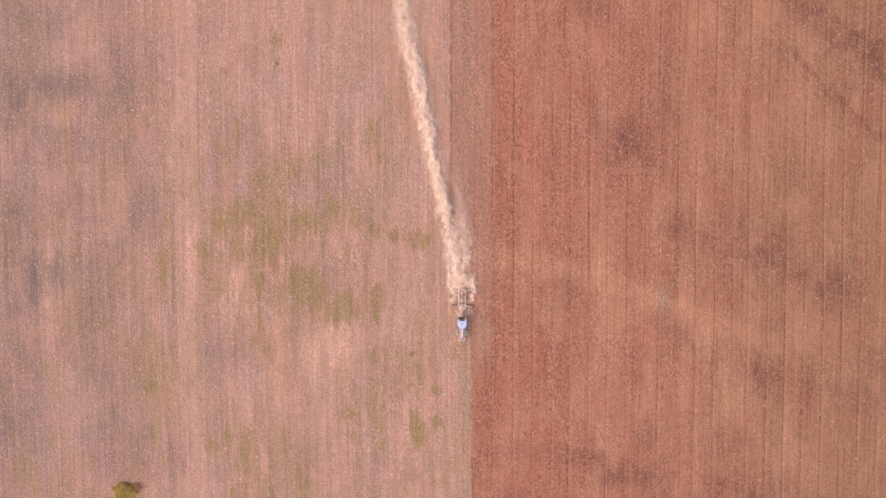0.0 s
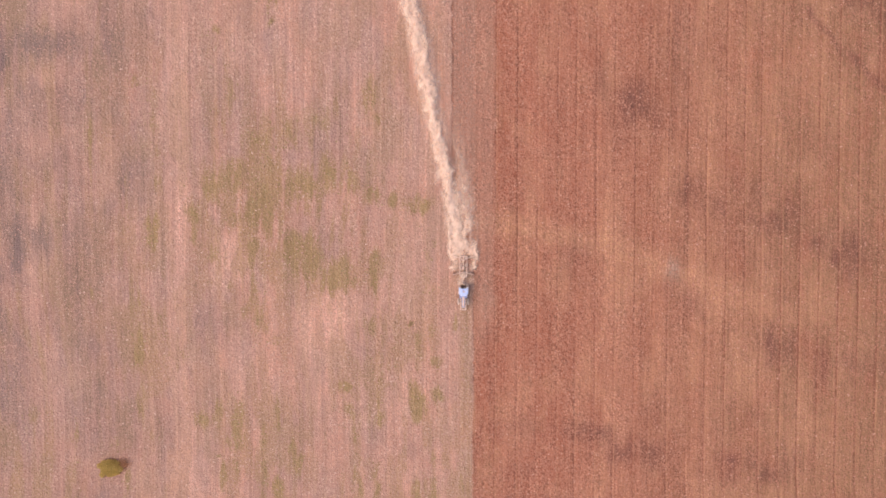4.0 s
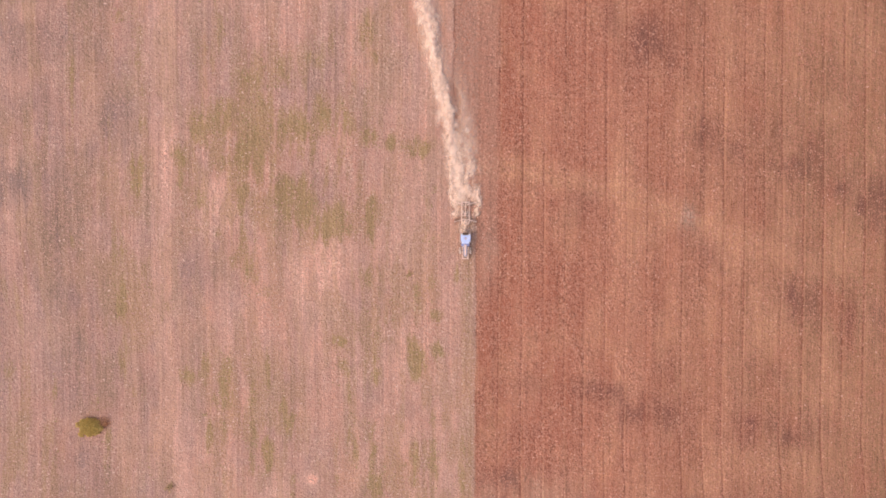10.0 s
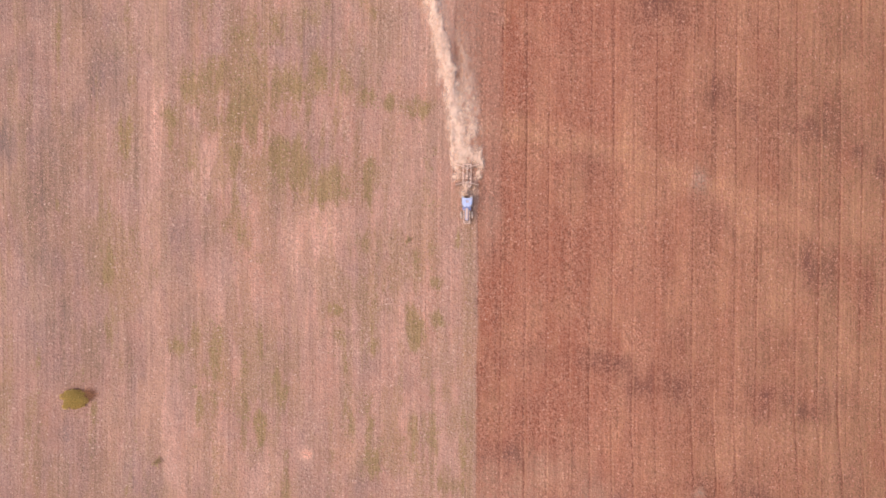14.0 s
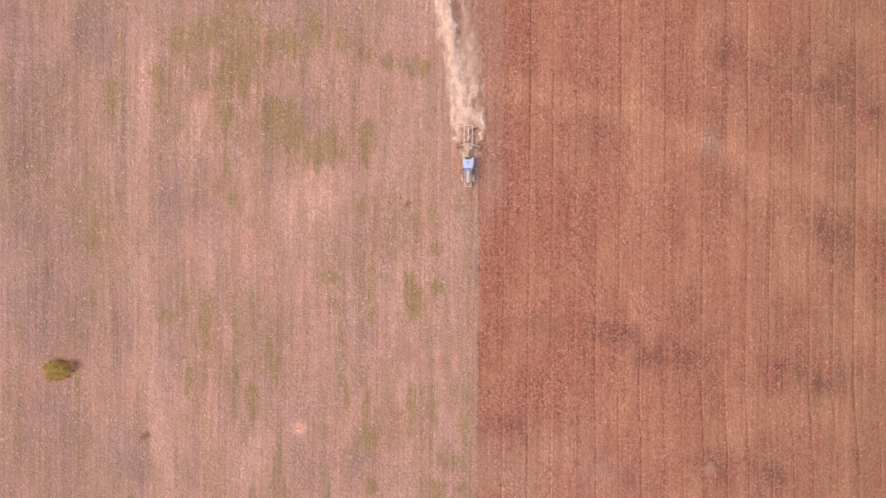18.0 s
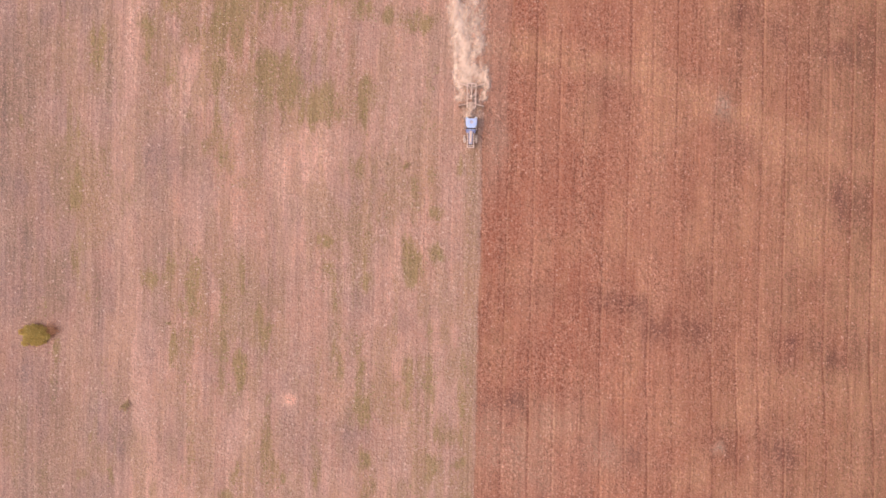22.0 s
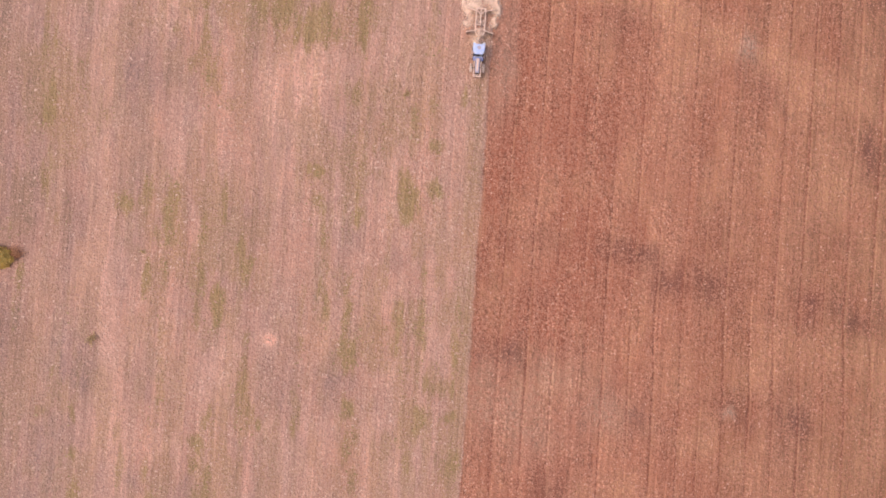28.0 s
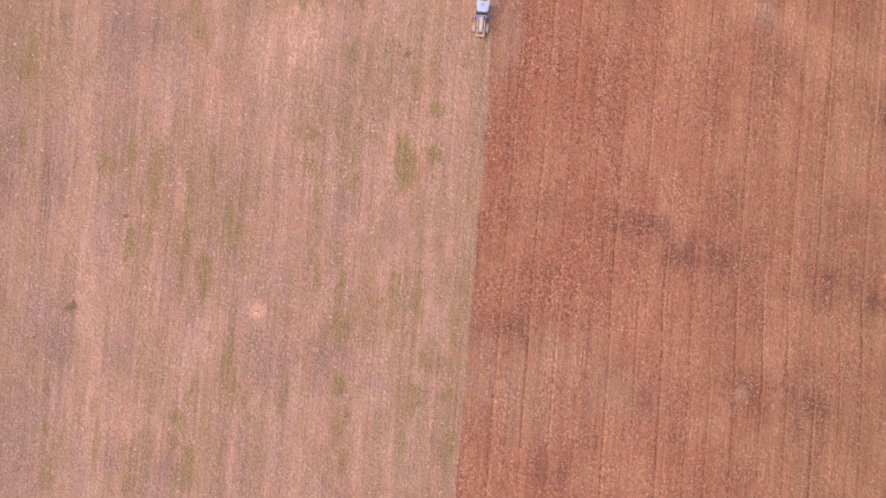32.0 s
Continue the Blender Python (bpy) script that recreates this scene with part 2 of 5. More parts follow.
PALE_NORTH = ((-34.8, 35.4, 2.3, 3.4, 0.30), (-65.6, 33.9, 2.3, 3.4, 0.35), (-68.0, 29.5, 2.8, 1.7, 0.35), (-47.2, 27.8, 1.4, 3.4, 0.40), (-41.7, 26.6, 1.7, 2.3, 0.30),
    (-36.1, 23.3, 2.8, 3.4, 0.40), (-70.7, 18.4, 2.3, 1.7, 0.55), (-47.6, 11.7, 1.4, 4.5, 0.50), (-80.0, 11.1, 1.7, 3.4, 0.30), (-65.1, 8.2, 2.5, 2.0, 0.35),
    (-71.1, 7.7, 2.3, 5.7, 0.25), (-60.3, 4.4, 1.7, 3.4, 0.30), (-8.2, 3.8, 3.0, 3.0, 0.25), (-60.7, -1.6, 1.7, 3.4, 0.40), (-72.0, -6.0, 2.0, 1.5, 0.35),
    (-8.2, -8.6, 4.4, 3.9, 0.35), (-56.6, -10.0, 1.5, 3.0, 0.30), (-38.9, -12.0, 2.4, 1.4, 0.80), (-38.0, -14.6, 2.4, 2.1, 0.90),)
PALE_UPPER = ((-8.6, -16.3, 4.1, 6.1, 0.40), (-72.5, -16.4, 2.8, 3.4, 0.40), (-59.9, -20.4, 2.3, 4.5, 0.30), (-22.3, -22.0, 3.0, 2.0, 0.50), (-57.7, -22.6, 0.5, 2.8, 0.45),
    (-19.5, -23.4, 4.2, 3.1, 0.65), (-25.2, -26.6, 1.4, 4.7, 0.65), (-0.5, -29.6, 1.4, 2.8, 0.30), (-48.7, -30.3, 0.8, 8.5, 0.50), (-36.0, -33.8, 2.8, 4.5, 0.30),
    (-69.1, -36.2, 3.4, 4.5, 0.25), (-7.9, -36.8, 0.6, 3.3, 0.60), (-11.2, -36.8, 0.4, 2.8, 0.50), (-24.4, -37.9, 1.9, 2.8, 0.30), (-53.9, -40.2, 0.7, 2.8, 0.30),
    (-9.3, -40.5, 2.3, 2.8, 0.30), (-56.0, -43.2, 1.1, 3.4, 0.25), (-34.1, -47.0, 0.4, 3.7, 0.55), (-46.7, -48.0, 0.8, 4.5, 0.50),)
PALE_CROSS = ((-0.8, -48.8, 1.2, 5.6, 0.35), (-45.6, -49.5, 0.4, 4.2, 0.50), (-47.3, -51.4, 1.9, 2.8, 0.65), (-55.7, -52.4, 1.3, 2.8, 0.40), (-8.5, -53.5, 2.1, 2.5, 0.50),
    (-14.7, -57.5, 0.7, 2.8, 0.35), (-0.5, -58.7, 1.3, 3.9, 0.45), (-28.0, -61.7, 1.7, 1.7, 0.30), (-34.9, -63.4, 1.4, 3.7, 0.25), (-6.9, -63.6, 1.8, 2.0, 0.40),
    (-33.2, -65.0, 1.7, 2.5, 0.25), (-30.2, -65.3, 2.8, 3.7, 0.45), (-30.1, -66.8, 1.7, 2.5, 0.50), (-8.4, -72.6, 2.5, 2.5, 0.35), (-22.2, -72.8, 1.7, 1.0, 0.55),
    (-47.0, -73.1, 1.2, 4.1, 0.30), (-0.1, -73.2, 1.7, 1.7, 0.35), (-14.8, -73.9, 1.2, 2.5, 0.50), (-36.4, -76.0, 2.1, 1.2, 0.60),)
PALE_MIDDLE = ((-20.7, -76.0, 2.5, 2.5, 0.30), (-34.5, -76.3, 0.4, 5.0, 0.30), (-6.8, -77.5, 2.1, 2.5, 0.30), (-16.2, -79.0, 0.8, 2.5, 0.40), (-46.2, -83.4, 0.8, 2.5, 0.30),)
PALE = (PALE_NORTH, PALE_UPPER, PALE_CROSS, PALE_MIDDLE,)
DAMP_NORTH = ((26.0, 36.9, 2.8, 1.7, 0.60), (65.1, 36.2, 2.0, 1.0, 0.90), (75.0, 35.1, 2.3, 2.3, 0.30), (69.0, 34.3, 2.3, 1.2, 0.80), (73.0, 31.3, 3.4, 1.5, 0.85),
    (60.9, 30.2, 1.7, 2.8, 0.30), (76.3, 29.7, 2.3, 2.3, 0.80), (40.6, 22.1, 2.8, 5.7, 0.30), (72.8, 22.0, 2.8, 3.4, 0.30), (26.8, 16.9, 1.1, 2.3, 0.50),
    (32.5, 13.5, 2.3, 2.4, 1.00), (36.0, 10.8, 1.4, 2.1, 0.55), (30.4, 9.9, 2.6, 2.7, 0.30), (52.3, 6.9, 1.0, 1.5, 0.25), (63.8, 6.3, 1.9, 2.4, 0.30),
    (50.7, -1.3, 1.1, 2.3, 0.30), (54.3, -1.9, 1.8, 2.1, 0.40), (42.4, -1.9, 1.3, 2.2, 0.80), (53.0, -2.5, 1.5, 1.5, 0.30),)
DAMP_UPPER = ((61.2, -4.5, 1.8, 2.0, 0.50), (47.2, -4.8, 1.8, 1.7, 0.55), (59.7, -5.6, 1.4, 2.1, 0.65), (52.1, -7.0, 2.0, 1.1, 0.45), (56.7, -7.2, 3.4, 1.7, 0.75),
    (58.6, -7.9, 1.5, 1.3, 0.65), (70.0, -9.4, 3.4, 2.3, 0.40), (62.2, -9.4, 1.7, 2.3, 0.40), (50.7, -9.5, 3.0, 3.0, 0.25), (64.5, -10.8, 2.3, 1.3, 0.70),
    (70.7, -12.8, 2.3, 2.7, 0.80), (68.2, -13.4, 1.2, 1.6, 0.85), (54.8, -13.4, 2.5, 4.1, 0.25), (21.9, -13.9, 1.7, 2.2, 0.60), (39.3, -18.2, 1.0, 1.4, 0.50),
    (41.7, -19.8, 0.9, 1.2, 0.40), (58.1, -20.9, 2.3, 3.1, 0.30), (42.7, -21.4, 1.6, 1.4, 0.50), (43.2, -22.6, 1.1, 1.3, 0.50),)
DAMP_CROSS = ((78.6, -27.1, 1.7, 1.7, 0.50), (56.7, -29.3, 1.0, 2.3, 1.00), (58.8, -29.4, 2.3, 2.2, 0.60), (66.3, -31.7, 0.9, 2.8, 0.50), (72.0, -32.3, 2.6, 1.9, 0.55),
    (77.7, -32.9, 2.3, 2.3, 0.35), (49.7, -40.8, 1.8, 2.9, 0.35), (36.9, -41.2, 1.8, 1.8, 0.35), (54.7, -41.6, 1.1, 1.7, 0.40), (13.7, -44.0, 2.8, 1.2, 0.50),
    (8.5, -44.5, 0.9, 1.1, 0.35), (23.1, -44.5, 1.7, 1.0, 0.80), (26.4, -45.0, 2.1, 1.0, 0.80), (28.5, -45.9, 1.8, 1.3, 0.60), (36.0, -48.0, 2.1, 1.7, 0.65),
    (30.7, -48.4, 2.0, 1.5, 0.80), (6.8, -49.8, 1.2, 1.7, 0.25), (36.6, -49.8, 1.4, 1.5, 0.60), (49.7, -49.9, 1.7, 1.7, 0.40),)
DAMP_MIDDLE = ((50.6, -50.3, 1.0, 1.2, 0.90), (61.4, -50.3, 2.1, 1.8, 0.45), (54.5, -50.5, 1.6, 1.4, 0.55), (13.6, -51.7, 2.5, 0.8, 0.35), (45.1, -52.0, 1.4, 1.4, 0.30),
    (50.0, -52.2, 1.2, 1.0, 0.60), (56.8, -52.5, 1.7, 1.1, 0.80), (17.2, -58.5, 1.7, 1.2, 0.35), (7.5, -58.9, 1.9, 1.1, 0.50), (10.1, -60.0, 1.5, 1.2, 1.00),
    (13.9, -60.4, 1.7, 1.1, 0.40), (5.0, -60.5, 1.4, 0.6, 0.60), (64.0, -63.9, 1.3, 2.8, 0.50), (47.7, -64.1, 1.9, 1.9, 0.40), (39.8, -64.3, 1.4, 1.4, 0.40),
    (41.0, -64.5, 1.6, 1.2, 0.55), (23.2, -65.0, 1.7, 2.6, 0.45), (47.0, -65.7, 1.6, 1.9, 0.60), (42.2, -66.6, 0.9, 0.9, 0.50),)
DAMP_CENTRE = ((49.8, -67.0, 1.4, 1.7, 0.95), (27.2, -67.3, 1.3, 1.1, 0.70), (43.3, -67.7, 0.8, 0.8, 0.50), (28.0, -68.9, 2.3, 1.2, 0.40), (48.6, -70.2, 2.3, 2.3, 0.45),
    (16.9, -77.7, 1.5, 1.5, 0.65),)
DAMP = (DAMP_NORTH, DAMP_UPPER, DAMP_CROSS, DAMP_MIDDLE, DAMP_CENTRE,)
ORANGE_NORTH = ((54.1, 35.1, 1.7, 3.4, 0.25), (43.7, 31.9, 0.6, 6.2, 0.55), (50.9, 21.0, 0.6, 4.5, 0.50), (73.4, 20.4, 1.1, 1.7, 0.40), (61.2, 19.3, 2.3, 4.5, 0.30),
    (56.9, 16.5, 1.7, 3.4, 0.25), (50.3, 13.2, 3.4, 3.4, 0.25), (45.0, 3.2, 1.7, 3.4, 0.30), (15.0, -7.6, 2.3, 1.3, 0.50), (9.5, -7.6, 1.8, 1.3, 0.60),
    (18.6, -8.6, 2.0, 0.8, 0.45), (28.4, -11.2, 2.1, 0.6, 0.55), (13.1, -11.6, 1.5, 2.0, 0.30), (31.8, -12.0, 2.4, 0.6, 0.50), (33.4, -12.7, 2.4, 0.7, 0.55),
    (35.1, -13.5, 1.9, 0.8, 0.45), (37.4, -14.8, 1.9, 0.7, 0.50), (45.5, -17.6, 2.3, 0.7, 0.45), (57.3, -17.9, 3.0, 1.5, 0.30),)
ORANGE_UPPER = ((32.0, -18.1, 2.7, 2.9, 0.60), (20.2, -18.1, 2.0, 3.0, 0.35), (46.4, -18.8, 2.8, 0.8, 0.50), (47.9, -19.2, 4.6, 1.8, 0.40), (50.9, -19.9, 2.1, 0.8, 0.45),
    (53.5, -21.4, 1.7, 2.3, 0.30), (65.2, -21.6, 2.2, 2.3, 0.40), (47.0, -22.1, 2.0, 2.6, 0.40), (43.6, -32.9, 1.7, 3.4, 0.35), (52.7, -34.1, 2.8, 3.7, 0.50),
    (51.8, -35.5, 2.6, 0.9, 0.40), (17.7, -36.4, 1.9, 1.4, 0.35), (14.0, -37.4, 1.4, 1.9, 0.30), (39.7, -38.2, 2.3, 2.3, 0.25), (47.2, -38.9, 1.9, 2.3, 0.25),
    (9.4, -40.3, 1.4, 1.9, 0.30), (63.4, -46.3, 3.4, 3.4, 0.20), (5.8, -52.5, 0.9, 1.9, 0.35), (7.1, -53.5, 1.2, 2.5, 0.30),)
ORANGE_CROSS = ((45.7, -55.8, 0.5, 2.3, 0.40), (49.4, -56.1, 2.8, 1.9, 0.30), (57.8, -57.4, 2.3, 1.9, 0.25), (32.7, -59.7, 1.8, 2.6, 0.30), (43.2, -59.7, 2.7, 2.3, 0.50),
    (32.8, -61.9, 1.6, 2.3, 0.50), (15.8, -62.7, 1.8, 2.6, 0.50), (15.7, -63.0, 1.6, 1.0, 0.60), (18.2, -64.1, 1.7, 1.9, 0.40), (6.6, -64.3, 1.4, 2.5, 0.50),
    (23.5, -66.8, 1.7, 2.1, 0.45), (10.7, -67.5, 4.2, 2.3, 0.40), (13.3, -68.8, 1.6, 2.3, 0.50), (23.9, -70.1, 1.7, 1.7, 0.30), (36.0, -70.4, 2.3, 1.5, 0.40),
    (9.3, -70.4, 1.7, 2.1, 0.30), (41.2, -72.0, 1.2, 2.3, 0.40), (27.0, -77.3, 2.5, 1.7, 0.30), (20.3, -78.3, 1.2, 1.2, 0.60),)
ORANGE = (ORANGE_NORTH, ORANGE_UPPER, ORANGE_CROSS,)
SPOTS_NORTH = ((39.6, -15.7, 1.0, 1.6, 0.90), (40.2, -65.8, 0.8, 0.7, 0.90),)
GREY = ((8.9, -66.7, 4.2, 2.9, 0.55), (16.2, -62.5, 3.1, 1.6, 0.5), (21.8, -66.7, 3.1, 2.0, 0.4), (13, -71, 3.5, 2.3, 0.45), (6.5, -63, 1.6, 1.8, 0.5), (6.2, -20.5, 0.9, 2.2, 0.6))
SPOTS = (SPOTS_NORTH,)


def hash01(k, seed):
    """A random number from 0 to 1 for every whole number."""
    return TABLE[np.asarray(k).astype(int) % 256, seed % 256]


def patches(x, y, tables, crisp=1.3, spread=1.0):
    """Soft ragged patches, one table after another. crisp: how sharply they end; spread: how far they run out."""
    bx, by = (fbm(x / 1.3, y / 2.6 + 40, 3) - 0.5) * 2.4, (fbm(x / 0.9 + 90, y / 3.4, 3) - 0.5) * 5
    total = np.zeros_like(x)
    for px, py, rx, ry, s in (row for rows in tables for row in rows):
        rx, ry = rx * spread, ry * spread
        near = (np.abs(x - px) < rx * 2.4 + 1.5) & (np.abs(y - py) < ry * 2.4 + 3)
        dx = (x[near] + min(1.0, rx / 1.6) * bx[near] - px) / rx
        dy = (y[near] + min(1.0, ry / 2.2) * by[near] - py) / ry
        total[near] = np.maximum(total[near], s * np.exp(-0.55 * (dx ** 2 + dy ** 2) ** crisp))
    return total


def weed_cover(x, y):
    return patches(x, y, WEEDS)


def bands(x, y, lines):
    """Winding bands of soil along broken lines: rows of points, half width, strength."""
    wx = x + (fbm(x / 4.0 + 8, y / 4.0, 3) - 0.5) * 3
    wy = y + (fbm(x / 3.5, y / 3.5 + 60, 3) - 0.5) * 3
    total = np.zeros_like(x)
    for points, wide, s in lines:
        for (ax, ay), (bx, by) in zip(points, points[1:]):
            t = np.clip(((wx - ax) * (bx - ax) + (wy - ay) * (by - ay)) / ((bx - ax) ** 2 + (by - ay) ** 2), 0, 1)
            d = np.hypot(wx - ax - t * (bx - ax), wy - ay - t * (by - ay))
            total = np.maximum(total, s * np.exp(-0.8 * (d / wide) ** 2))
    return total * (0.45 + 0.75 * fbm(x / 1.6, y / 4, 3))


PALE_LINES = (
    (((5, -7), (15, -9), (27, -11), (33, -14), (40, -16), (52, -21), (60, -23)), 2.0, 1.2),
)
DRAIN_LINES = (
    (((60.5, 40), (66, 34), (71, 31), (77, 27), (84, 23)), 2.3, 1.05),
    (((62, 29), (66.5, 24.5), (70, 20.5), (74.5, 16.5), (80, 14)), 0.7, 0.95),
    (((40, -17), (43, -20), (46, -24)), 0.8, 0.6),
)

# seams between two passes of the harrow, and how far they fan out from north to south
SEAMS = (4.35, 8.0, 11.9, 15.4, 19.0, 22.2, 25.7, 29.0, 32.6, 35.2, 38.4, 41.9, 45.1, 48.6, 51.8, 54.7, 58.3, 61.5, 64.9, 68.3, 71.8, 75.2, 78.6, 82.0, 85.4, 88.8, 92.2, 95.6, 99.0)


def lane(x, y):
    """Number of the pass, with the part of its width that has been crossed."""
    fan = np.interp(y, (-90, -64, -53, -14, 16, 40), (1.6, 1.05, 0.3, 0.15, -0.4, -0.6))
    return np.interp(x - fan * (x - 4.35) / 40, SEAMS, np.arange(len(SEAMS)), 0)


def row_x(x, y):
    """Across the rows: the stubble rows wander a little, the harrowed ones run straight."""
    return x - np.where(x < 0, 0.9 * np.sin(y / 17.0 + x / 40.0) + 0.5 * np.sin(y / 7.0 + 1.3), 0.12 * np.sin(y / 11.0 + x / 9))


def tilled_mask(x, y):
    ragged = 0.5 * (fbm(x * 0 + 3, y / 1.3, 3) - 0.5)
    old = step01(x - EDGE - ragged, -0.15, 0.2)
    fresh = step01(x - PASS[0] - ragged, -0.2, 0.2) * (1 - step01(x - PASS[1], 0.0, 0.4)) * step01(y + 2 * ragged, TILL_FROM, TILL_FROM + 1.5)
    return np.maximum(old, fresh)


def harrow_marks(x, y):
    """Deep seams and shallow marks of the discs: broken lines of uneven strength."""
    part_of = lane(x, y)
    off = (part_of - np.round(part_of)) * LAP
    deep = np.exp(-(off / 0.15) ** 2) * step01(fbm(part_of * 1.7, y / 30, 2), 0.25, 0.6)
    shift = x + 0.16 * (fbm(x / 1.7 + 20, y / 45, 2) - 0.5)
    shallow = np.exp(-((shift % 0.89 - 0.44) / 0.16) ** 2) * step01(fbm(x / 0.8 + 40, y / 12, 2), 0.45, 0.75)
    return deep, shallow


def height(x, y):
    t = tilled_mask(x, y)
    rx = row_x(x, y)
    lumps = (fbm(x / 0.9, y / 1.1, 2) - 0.5)
    west = 0.08 * (fbm(rx / 0.45, y / 14, 2) - 0.5) + 0.10 * lumps
    dead, minor = harrow_marks(x, y)
    east = 0.14 * (fbm(rx / 0.4, y / 18 + 7, 2) - 0.5) - 0.09 * dead - 0.04 * minor + 0.12 * lumps
    roll = 0.5 * (fbm(x / 60, y / 60, 2) - 0.5)
    mound = 0.35 * np.exp(-((x + 23.0) ** 2 + (y + 60.1) ** 2) / 1.2)
    furrow = -0.05 * np.exp(-((x - EDGE) / 0.28) ** 2) * (1 - step01(y, TILL_FROM, TILL_FROM + 3))
    return west * (1 - t) + (east - 0.03) * t + roll + mound + furrow


def ground_z(x, y):
    return float(height(np.array([float(x)]), np.array([float(y)]))[0])


# ---------------- node helpers ----------------
class Nodes:
    """A short way to write a material's nodes."""

    def __init__(self, name, roughness=0.8, metallic=0.0):
        self.mat = bpy.data.materials.new(name)
        self.mat.use_nodes = True
        self.tree = self.mat.node_tree
        self.bsdf = self.tree.nodes["Principled BSDF"]
        self.bsdf.inputs["Roughness"].default_value = roughness
        self.bsdf.inputs["Metallic"].default_value = metallic
        self.bsdf.inputs["Specular IOR Level"].default_value = 0.25
        self.place = self.add("ShaderNodeTexCoord").outputs["Object"]

    def add(self, kind, **values):
        node = self.tree.nodes.new(kind)
        for key, value in values.items():
            if key == "operation":
                node.operation = value
            elif key == "blend":
                node.blend_type = value
        return node

    def put(self, socket, value):
        if isinstance(value, bpy.types.NodeSocket):
            self.tree.links.new(value, socket)
        else:
            socket.default_value = (*value, 1.0) if isinstance(value, tuple) and len(value) == 3 and socket.type == "RGBA" else value

    def noise(self, scale, detail=3.0, stretch=None, rough=0.55):
        node = self.add("ShaderNodeTexNoise")
        node.inputs["Scale"].default_value = scale
        node.inputs["Detail"].default_value = detail
        node.inputs["Roughness"].default_value = rough
        where = self.place
        if stretch:
            mapping = self.add("ShaderNodeMapping")
            mapping.inputs["Scale"].default_value = stretch
            self.tree.links.new(where, mapping.inputs[0])
            where = mapping.outputs[0]
        self.tree.links.new(where, node.inputs["Vector"])
        return node.outputs[0]

    def cells(self, scale, stretch):
        """Distance from the middle of irregular cells."""
        node, mapping, bend = self.add("ShaderNodeTexVoronoi"), self.add("ShaderNodeMapping"), self.add("ShaderNodeVectorMath", operation="MULTIPLY_ADD")
        node.inputs["Scale"].default_value = scale
        mapping.inputs["Scale"].default_value = stretch
        wobble = self.add("ShaderNodeTexNoise")
        wobble.inputs["Scale"].default_value = scale * 0.8
        bend.inputs[1].default_value = (0.35, 0.35, 0.35)
        self.tree.links.new(self.place, wobble.inputs["Vector"])
        self.tree.links.new(wobble.outputs["Color"], bend.inputs[0])
        self.tree.links.new(self.place, bend.inputs[2])
        self.tree.links.new(bend.outputs[0], mapping.inputs[0])
        self.tree.links.new(mapping.outputs[0], node.inputs["Vector"])
        return node.outputs["Distance"]

    def range(self, value, lo, hi, a=0.0, b=1.0):
        node = self.add("ShaderNodeMapRange")
        for k, v in enumerate((value, lo, hi, a, b)):
            self.put(node.inputs[k], v)
        return node.outputs[0]

    def math(self, operation, a, b=0.0):
        node = self.add("ShaderNodeMath", operation=operation)
        self.put(node.inputs[0], a)
        self.put(node.inputs[1], b)
        return node.outputs[0]

    def mix(self, factor, a, b, blend="MIX"):
        node = self.add("ShaderNodeMix")
        node.data_type = "RGBA"
        node.blend_type = blend
        self.put(node.inputs[0], factor)
        self.put(node.inputs[6], a)
        self.put(node.inputs[7], b)
        return node.outputs[2]

    def gain(self, colour, value):
        """The colour times a grey value."""
        node = self.add("ShaderNodeVectorMath", operation="SCALE")
        self.put(node.inputs[0], colour)
        self.put(node.inputs[3], value)
        return node.outputs[0]

    def attribute(self, name):
        node = self.add("ShaderNodeAttribute")
        node.attribute_name = name
        return node.outputs["Fac"]

    def bump(self, value, strength, distance):
        node = self.add("ShaderNodeBump")
        node.inputs["Strength"].default_value = strength
        node.inputs["Distance"].default_value = distance
        self.put(node.inputs["Height"], value)
        self.put(self.bsdf.inputs["Normal"], node.outputs[0])

    def colour(self, value):
        self.put(self.bsdf.inputs["Base Color"], value)
        return self.mat


